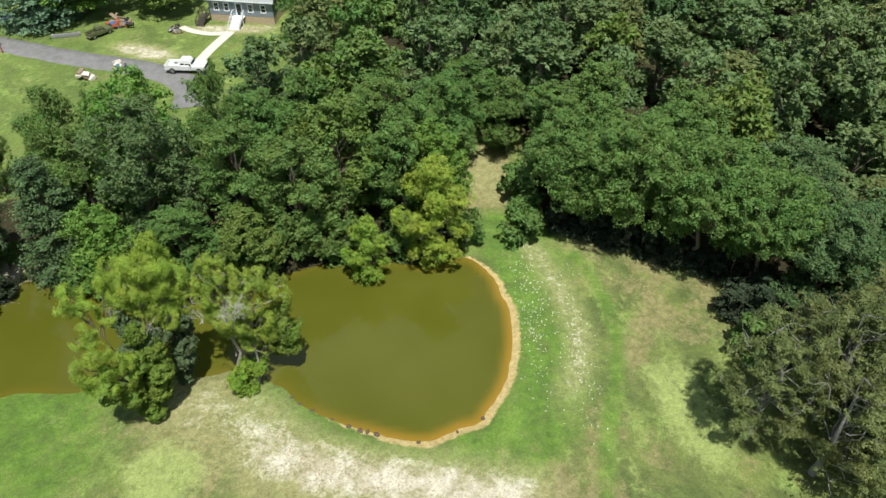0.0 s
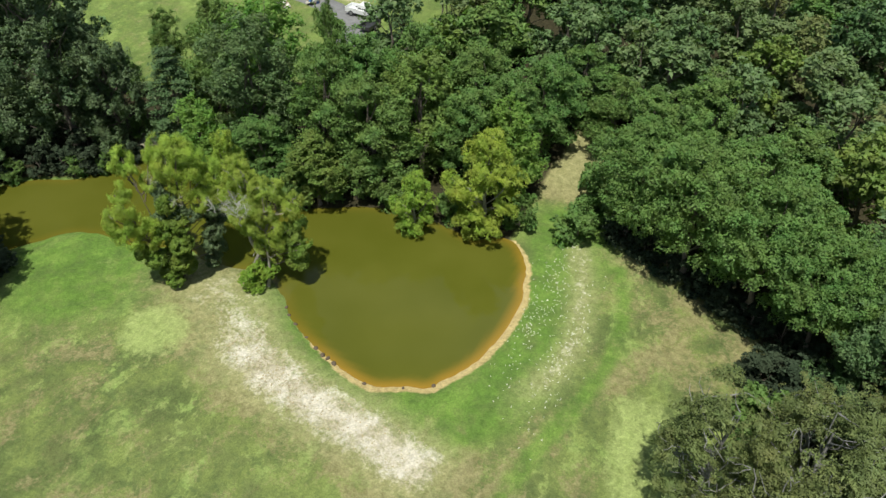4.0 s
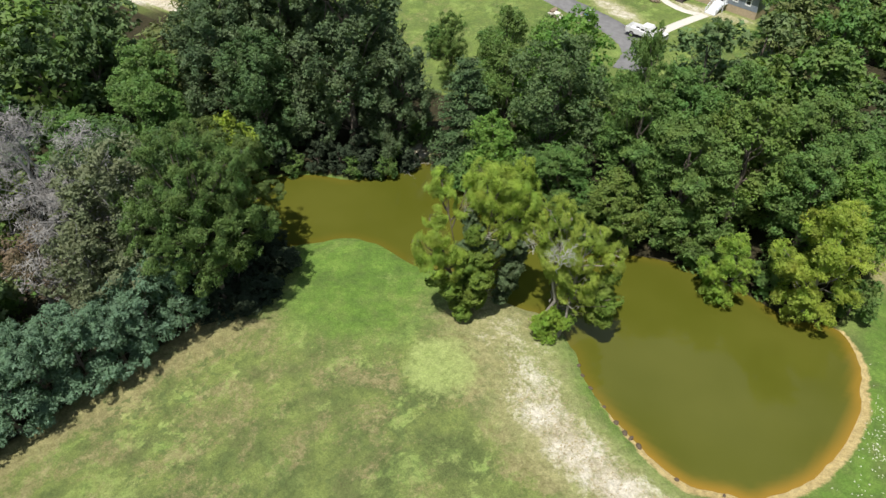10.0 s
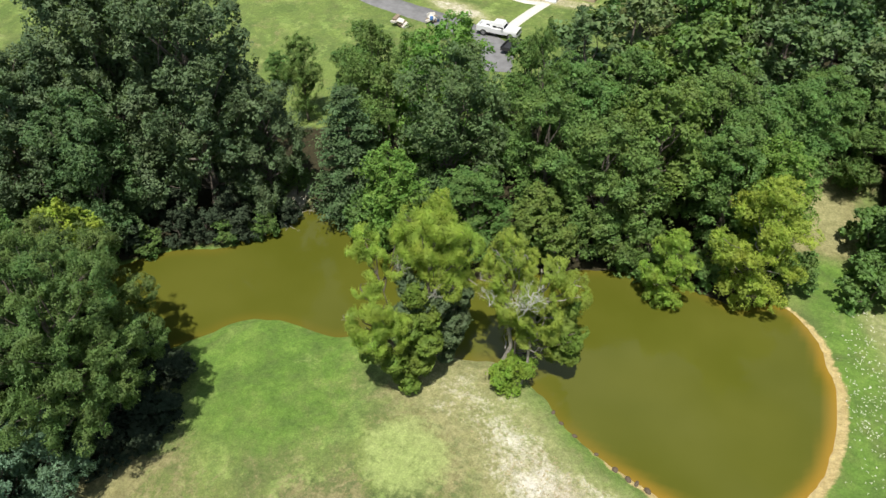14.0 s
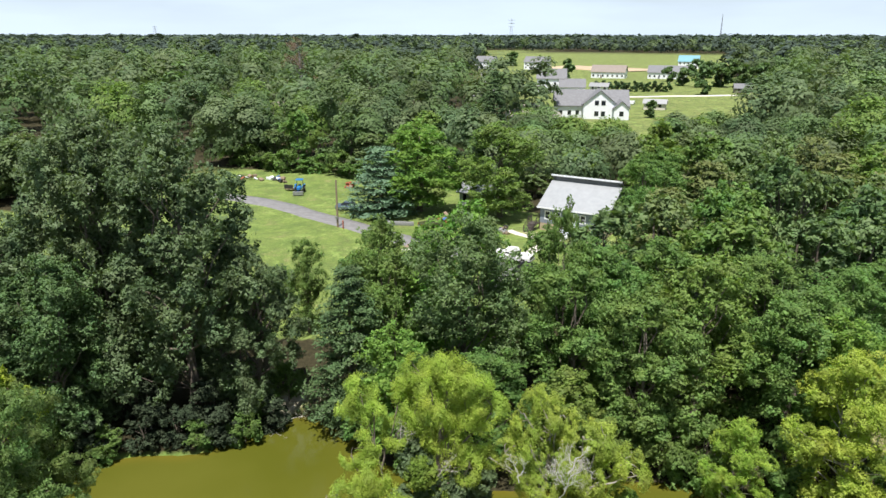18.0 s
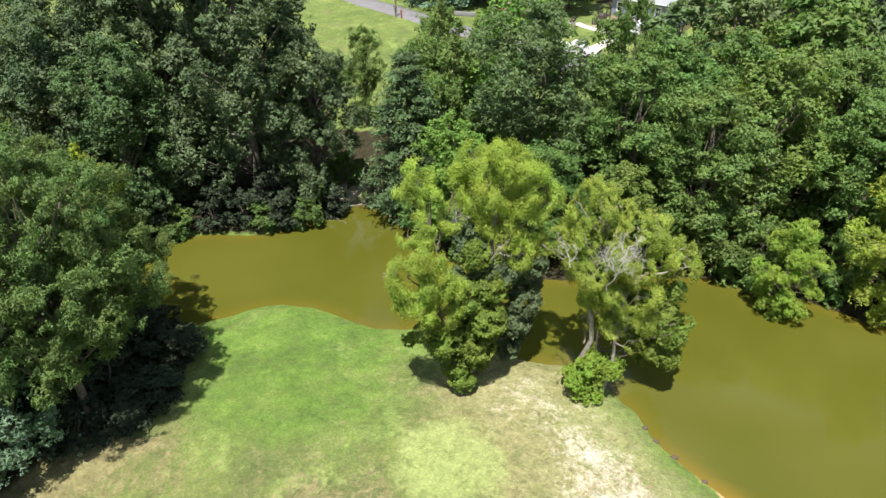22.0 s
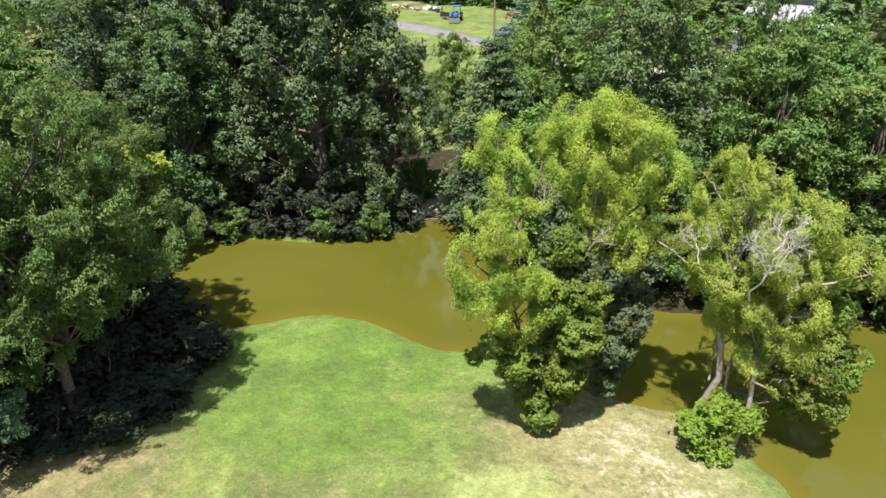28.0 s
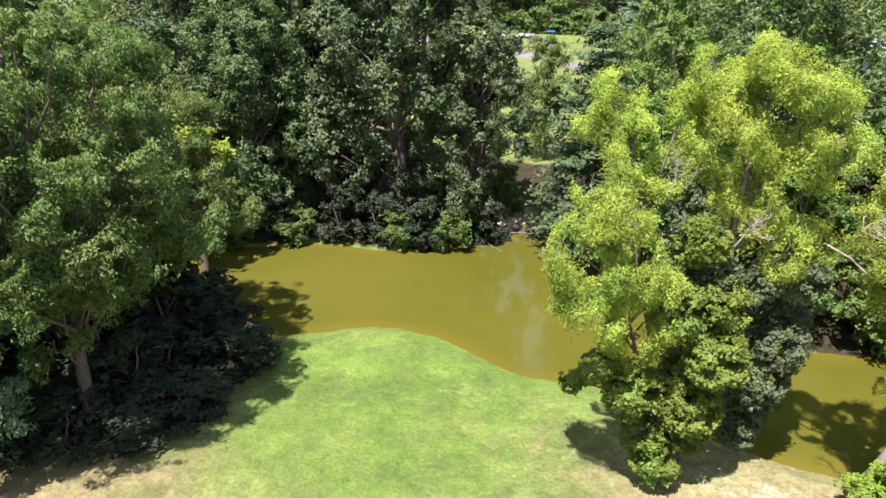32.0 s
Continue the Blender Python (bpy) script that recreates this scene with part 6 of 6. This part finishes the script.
def hip_house(place, yaw):
    """A low house under a broad hipped roof."""
    t = new("house")
    bpart("wall", box(B(), -8.5, 8.5, -6.5, 6.5, -0.5, 3.0), M_CONCRETE, t)
    bm = B()
    low = [bm.verts.new(c) for c in ((-9.2, -7.2, 2.9), (9.2, -7.2, 2.9), (9.2, 7.2, 2.9), (-9.2, 7.2, 2.9))]
    top = [bm.verts.new(c) for c in ((-2.6, 0, 6.9), (2.6, 0, 6.9))]
    for f in ((low[0], low[1], top[1], top[0]), (low[1], low[2], top[1]), (low[2], low[3], top[0], top[1]), (low[3], low[0], top[0]), low[::-1]):
        bm.faces.new(f)
    bmesh.ops.recalc_face_normals(bm, faces=bm.faces)
    bpart("roof", bm, M_GREYBROWN, t, "hipped taupe shingle roof")
    for x in (-6, -2, 2, 6):
        bpart("window", box(B(), x - 0.6, x + 0.6, -6.57, -6.51, 1.0, 2.3), M_GLASS, t)
    t.matrix_basis = pose(*place, 0, 0, yaw)
    tagged(t, "low house with a broad hipped roof behind trees", "house", FAR)


gable_front_house(on_ground(-59, 254), 16)
hip_house(on_ground(-73, 230), 16)
for row in (
            ("house", "tall white two-storey house with grey roof", (-106, 352), 15, 14, 12, 6.8, 4.2, M_WHITE, M_DARKROOF, 2), ("house", "white garage with a grey gabled roof", (-94, 350), 15, 12, 10, 3.2, 3.4, M_WHITE, M_DARKROOF, 1),
            ("house", "far white house with grey roof", (-182, 583), 0, 20, 12, 6, 4, M_WHITE, M_DARKROOF, 2), ("house", "far white house with wide roof", (-108, 492), 0, 22, 12, 4, 4, M_WHITE, M_BROWNROOF, 1),
            ("house", "far white house with a long low grey roof", (-72, 498), 0, 24, 12, 4, 4, M_WHITE, M_DARKROOF, 1), ("house", "far house with a pale blue roof", (-66, 640), 0, 16, 12, 6, 4.5, M_WHITE, M_TEAL, 2),
            ("house", "far white farmhouse by the woods", (-222, 576), 0, 16, 12, 6, 4, M_WHITE, M_DARKROOF, 2), ("shed", "small dark barn by the far trees", (-16, 388), 10, 8, 5, 2.4, 1.8, M_BROWNROOF, M_DARKROOF, 1),
            ("shed", "pale garden shed on the grass", (-46, 288), 0, 8, 4, 2.4, 1.2, M_CONCRETE, M_METAL, 1), ("shed", "small white shed before the hedge", (-84, 372), 0, 9, 5, 2.5, 1.4, M_WHITE, M_METAL, 1),
            ("shed", "white shed glimpsed behind the oaks", (-112, 92), 20, 8, 6, 3, 1.8, M_WHITE, M_METAL, 1), ("house", "white house with a pale metal roof among the woods", (-198.5, 126.6), 56, 10, 8, 3.6, 3.2, M_WHITE, M_ROOF, 1), ("house", "brown-roofed house among the woods", (-155, 196), 10, 14, 9, 3.4, 3, M_CONCRETE, M_BROWNROOF, 1),
            ("shed", "white carport by the lawn's woods", (-54.5, 119.5), -9, 5, 4, 2.6, 1.0, M_WHITE, M_METAL, 1)):
    ob = gabled(row[0], row[1], on_ground(*row[2]), *row[3:10], 2, row[10], row[0])
    ob["group"] = FAR
ribbon("road", TOWN_ROAD, 4.5, M_ASPHALT, 0.1, "pale village street between the far houses", "road", "structure")
ribbon("fallow_field", [(-168, 632), (-125, 618), (-86, 590)], 26, M_FALLOW, 0.5, "tan fallow field beyond the far houses", "field", "structure")
ribbon("fallow_field", [(-62, 712), (-40, 706), (-10, 700)], 16, M_FALLOW, 0.5, "tan fallow field beyond the far houses", "field", "structure")
ribbon("path", [(-100, 372), (-72, 340), (-40, 356), (-12, 372), (14, 362)], 1.6, M_CONCRETE, 0.25, "pale drive through the far gardens", "path", "structure")
pool = new("pool")
bpart("wall", box(B(), -5.5, 5.5, -2, 2, 0, 1.1, 0.1), M_WHITE, pool)
pool.matrix_basis = pose(*on_ground(-58, 309), 0, 0, 0)
tagged(pool, "long white above-ground pool on the grass", "pool")


def mast(name, label, place, h, w):
    t = new(name)
    for a_ in range(4):
        x, y = w * (1 if a_ in (0, 1) else -1), w * (1 if a_ in (0, 2) else -1)
        v, f = tube([(x, y, 0), (x * 0.12, y * 0.12, h)], [0.35, 0.2], 4)
        part("leg", quick_mesh("leg", v, f, M_METAL), t)
    for k in range(1, 7):
        z = h * k / 7
        q = w * (1 - 0.88 * k / 7)
        bpart("brace", box(B(), -q, q, -q, q, z - 0.15, z + 0.15), M_METAL, t)
    if w > 2:
        for z in (0.72, 0.84, 0.95):
            bpart("cross_arm", box(B(), -w * 1.6, w * 1.6, -0.3, 0.3, h * z - 0.3, h * z + 0.3), M_METAL, t)
    t.matrix_basis = pose(*place, 0, 0, 20)
    return tagged(t, label, "mast")


mast("power_pylon", "grey lattice power pylon beyond the far woods", on_ground(-480, 1480), 56, 4)
mast("radio_mast", "thin grey radio mast on the skyline", on_ground(-70, 1500), 62, 1.2)
mast("power_pylon", "grey lattice power pylon beyond the far woods", on_ground(-1450, 1480), 46, 4)

# dark hedge between the far gardens
hedge_shrub = broadleaf("hedge_shrub", "dark clipped conifer in the far garden hedge", M_HEMLOCK, 41, 2.2, 5, 0.0, 7, 500, 0.9, None, 0, 0.7, clump=1.6)
plant(hedge_shrub, [(-81 + i * 3.1, 375 + i * 0.6, 5 + 0.5 * math.sin(i * 2.3), 2.2) for i in range(12)], 2.2, 5, "far garden hedge", 3)
garden_tree = broadleaf("garden_tree", "round dark green tree in a far garden", M_OAK, 42, 4, 8, 0.05, 9, 900, 1.2, None, 0, 0.6, clump=2.4)
plant(garden_tree, [(-118, 470, 10, 5), (-103, 330, 7, 3), (-56, 470, 9, 4.5), (-30, 372, 7, 4), (-140, 560, 10, 5), (-36, 520, 11, 7), (-22, 540, 12, 7), (-46, 560, 11, 7), (-14, 470, 11, 7), (-210, 640, 12, 7), (-40, 262, 6, 2.4), (-33, 424, 12, 6), (-24, 430, 13, 7), (-14, 434, 12, 6), (-4, 438, 13, 7), (9, 442, 14, 8), (20, 446, 14, 8), (-44, 432, 10, 5)], 4, 8, "trees of the far gardens", 4)

# ---- bare limbs, stones and small growth ----


def bare_branch(name, label, place, yaw, length, seed, mat, category="branch", parent=None, girth=0.03):
    """A dead forked branch of several orders."""
    rng = np.random.RandomState(seed)
    pieces = []

    def grow(a, d, l, r, depth):
        b = a + d * l
        pieces.append(tube(bent(rng, a, b, 4, 0.07), np.linspace(r, r * 0.55, 4), 5))
        if depth:
            for _ in range(3 if depth > 1 else 2):
                nd = d + rng.normal(0, 0.55, 3) + np.array([0, 0, 0.12])
                grow(a + d * l * rng.uniform(0.5, 1.0), nd / np.linalg.norm(nd), l * rng.uniform(0.5, 0.75), r * 0.55, depth - 1)

    grow(np.zeros(3), np.array([0.25, -0.35, 0.9]) / 1.0, length, girth, 5)
    ob = part(name, quick_mesh(name, *join(pieces), mat, True), parent, label) if parent else tagged(new(name, quick_mesh(name, *join(pieces), mat, True)), label, category)
    ob.matrix_basis = pose(*place, 0, 0, yaw)
    return ob


def dead_limbs(tree, spots, seed, mat=M_PALE_BARK, girth=0.03):
    """Bare limbs that stand out of a tree's crown; places in the tree's own frame."""
    for i, (x, y, z, yaw, l) in enumerate(spots):
        inv = tree.matrix_basis.inverted()
        p = inv @ Vector((x, y, z))
        ob = bare_branch("dead_limb", "bleached bare limb", (0, 0, 0), 0, l, seed + i, mat, parent=tree, girth=girth)
        ob.matrix_basis = Matrix.Translation(p) @ inv.to_3x3().to_4x4() @ pose(0, 0, 0, 0, 0, yaw)


dead_limbs(willow_open, [(-16.6, 38.0, 8.6, 10, 1.8), (-16.2, 37.3, 10.2, 40, 1.2), (-16.3, 37.4, 10.5, -60, 1.1), (-16.0, 37.2, 11.2, 100, 0.9)], 3, M_BLEACHED, 0.042)
dead_limbs(willow_open, [(-18.5, 37.2, 10.0, 200, 0.8), (-18.3, 36.8, 10.8, 30, 0.6)], 9, M_BLEACHED, 0.024)
dead_limbs(willow_main, [(-26.9, 33.0, 8.2, 170, 0.7), (-22.8, 36.6, 9.6, 40, 0.8), (-25.2, 36.6, 10.6, 140, 0.9)], 21)
dead_limbs(brown, [(-52.4 + r_ * math.cos(a_), 15.6 + r_ * math.sin(a_), z_, 57 * a_, l_) for r_, a_, z_, l_ in
                   ((1.5, 0.3, 14.0, 2.4), (2.6, 1.2, 13.0, 2.2), (3.4, 2.2, 12.0, 2.0), (2.4, 3.3, 14.0, 2.2), (3.0, 4.4, 13.2, 2.2), (3.6, 5.4, 12.2, 2.2), (4.4, 0.0, 11.4, 2.0), (4.8, 5.9, 10.2, 2.0), (4.2, 0.8, 10.6, 2.0),
                    (0.6, 2.0, 15.4, 2.2), (2.0, 5.9, 15.0, 2.0), (5.0, 5.0, 9.6, 1.8), (3.2, 0.4, 13.4, 2.0))], 41, M_TWIG)

rng = np.random.RandomState(8)


def stone(x, y, s, label="brown stone at the water's edge"):
    bm = B()
    bmesh.ops.create_icosphere(bm, subdivisions=2, radius=1)
    for v in bm.verts:
        v.co *= 1 + 0.25 * noise.noise(v.co * 1.3 + Vector((x, y, 0)))
        v.co.z *= 0.6
    ob = bpart("stone", bm, M_STONE, None, label)
    ob["category"] = "stone"
    ob["group"] = "stones along the shore"
    ob.matrix_basis = Matrix.LocRotScale((x, y, max(0.0, height1(x, y)) + 0.12 * s), Euler((0, 0, rng.uniform(0, 6))), (s, s * rng.uniform(0.6, 0.9), s))


for x, y, s in ((-7.9, 34.75, 0.24), (-6.9, 34.3, 0.3), (-6.3, 34.2, 0.26), (-5.5, 33.95, 0.3), (-12.4, 37.1, 0.2), (-11.2, 36.4, 0.22), (-13.2, 37.8, 0.2), (-9.4, 35.5, 0.18), (3.4, 35.6, 0.22), (1.2, 34.2, 0.18), (-2.0, 33.2, 0.2)):
    stone(x, y, s)


def scatter(name, label, cx, cy, sx, sy, n, size, mat, seed, blades=3, rise=0.12, keep_line=None):
    """Low tufts or flower heads over a patch, joined."""
    rg = np.random.RandomState(seed)
    x, y = rg.normal(cx, sx, n), rg.normal(cy, sy, n)
    if keep_line is not None:
        ok = away(x, y, keep_line) < 2.2
        x, y = x[ok], y[ok]
    ok = from_water(x, y) > 0.5
    x, y = x[ok], y[ok]
    z = height(x, y)
    c = np.repeat(np.stack([x, y, z + rise * 0.6], 1), blades, 0) + rg.normal(0, size * 0.5, (len(x) * blades, 3)) * np.array([1, 1, 0.4])
    nr = rg.normal(0, 0.5, c.shape) + np.array([0, 0, 0.9])
    v, f = sprays(rg, c, nr, size * rg.uniform(0.6, 1.4, len(c)), 0.8)
    return tagged(new(name, quick_mesh(name, v, f, mat)), label, "ground plants", kind="stuff")


M_STRAWTUFT = leaves("dry_tufts", (0.22, 0.19, 0.10), (0.36, 0.31, 0.19), 0.15, 0.8)
scatter("daisies", "white flower heads in the grass by the shore", 8.6, 48.5, 1.0, 5.0, 300, 0.08, M_FLOWER, 1)
scatter("daisies", "white flower heads beside the tyre track", 12.4, 44.0, 0.7, 4.8, 150, 0.08, M_FLOWER, 2)
scatter("dry_tufts", "straw tufts along the worn strip", -9, 32, 8, 3, 1200, 0.1, M_STRAWTUFT, 5, 4, 0.05, strip_line)

for x, y, l, yw in ((-44.6, 50.2, 1.6, 30), (-43.6, 51.4, 1.8, 100), (-45.4, 49.2, 1.3, 200), (-42.6, 52.8, 1.6, 150)):
    ob = bare_branch("driftwood", "bleached fallen branch on the muddy bank", (x, y, height1(x, y) + 0.15), yw, l, int(l * 10) + int(yw), M_PALE_BARK, "branch")
    ob.matrix_basis = pose(x, y, max(0.1, height1(x, y)) + 0.15, 62, 10, yw)
    ob["group"] = "driftwood on the bank"
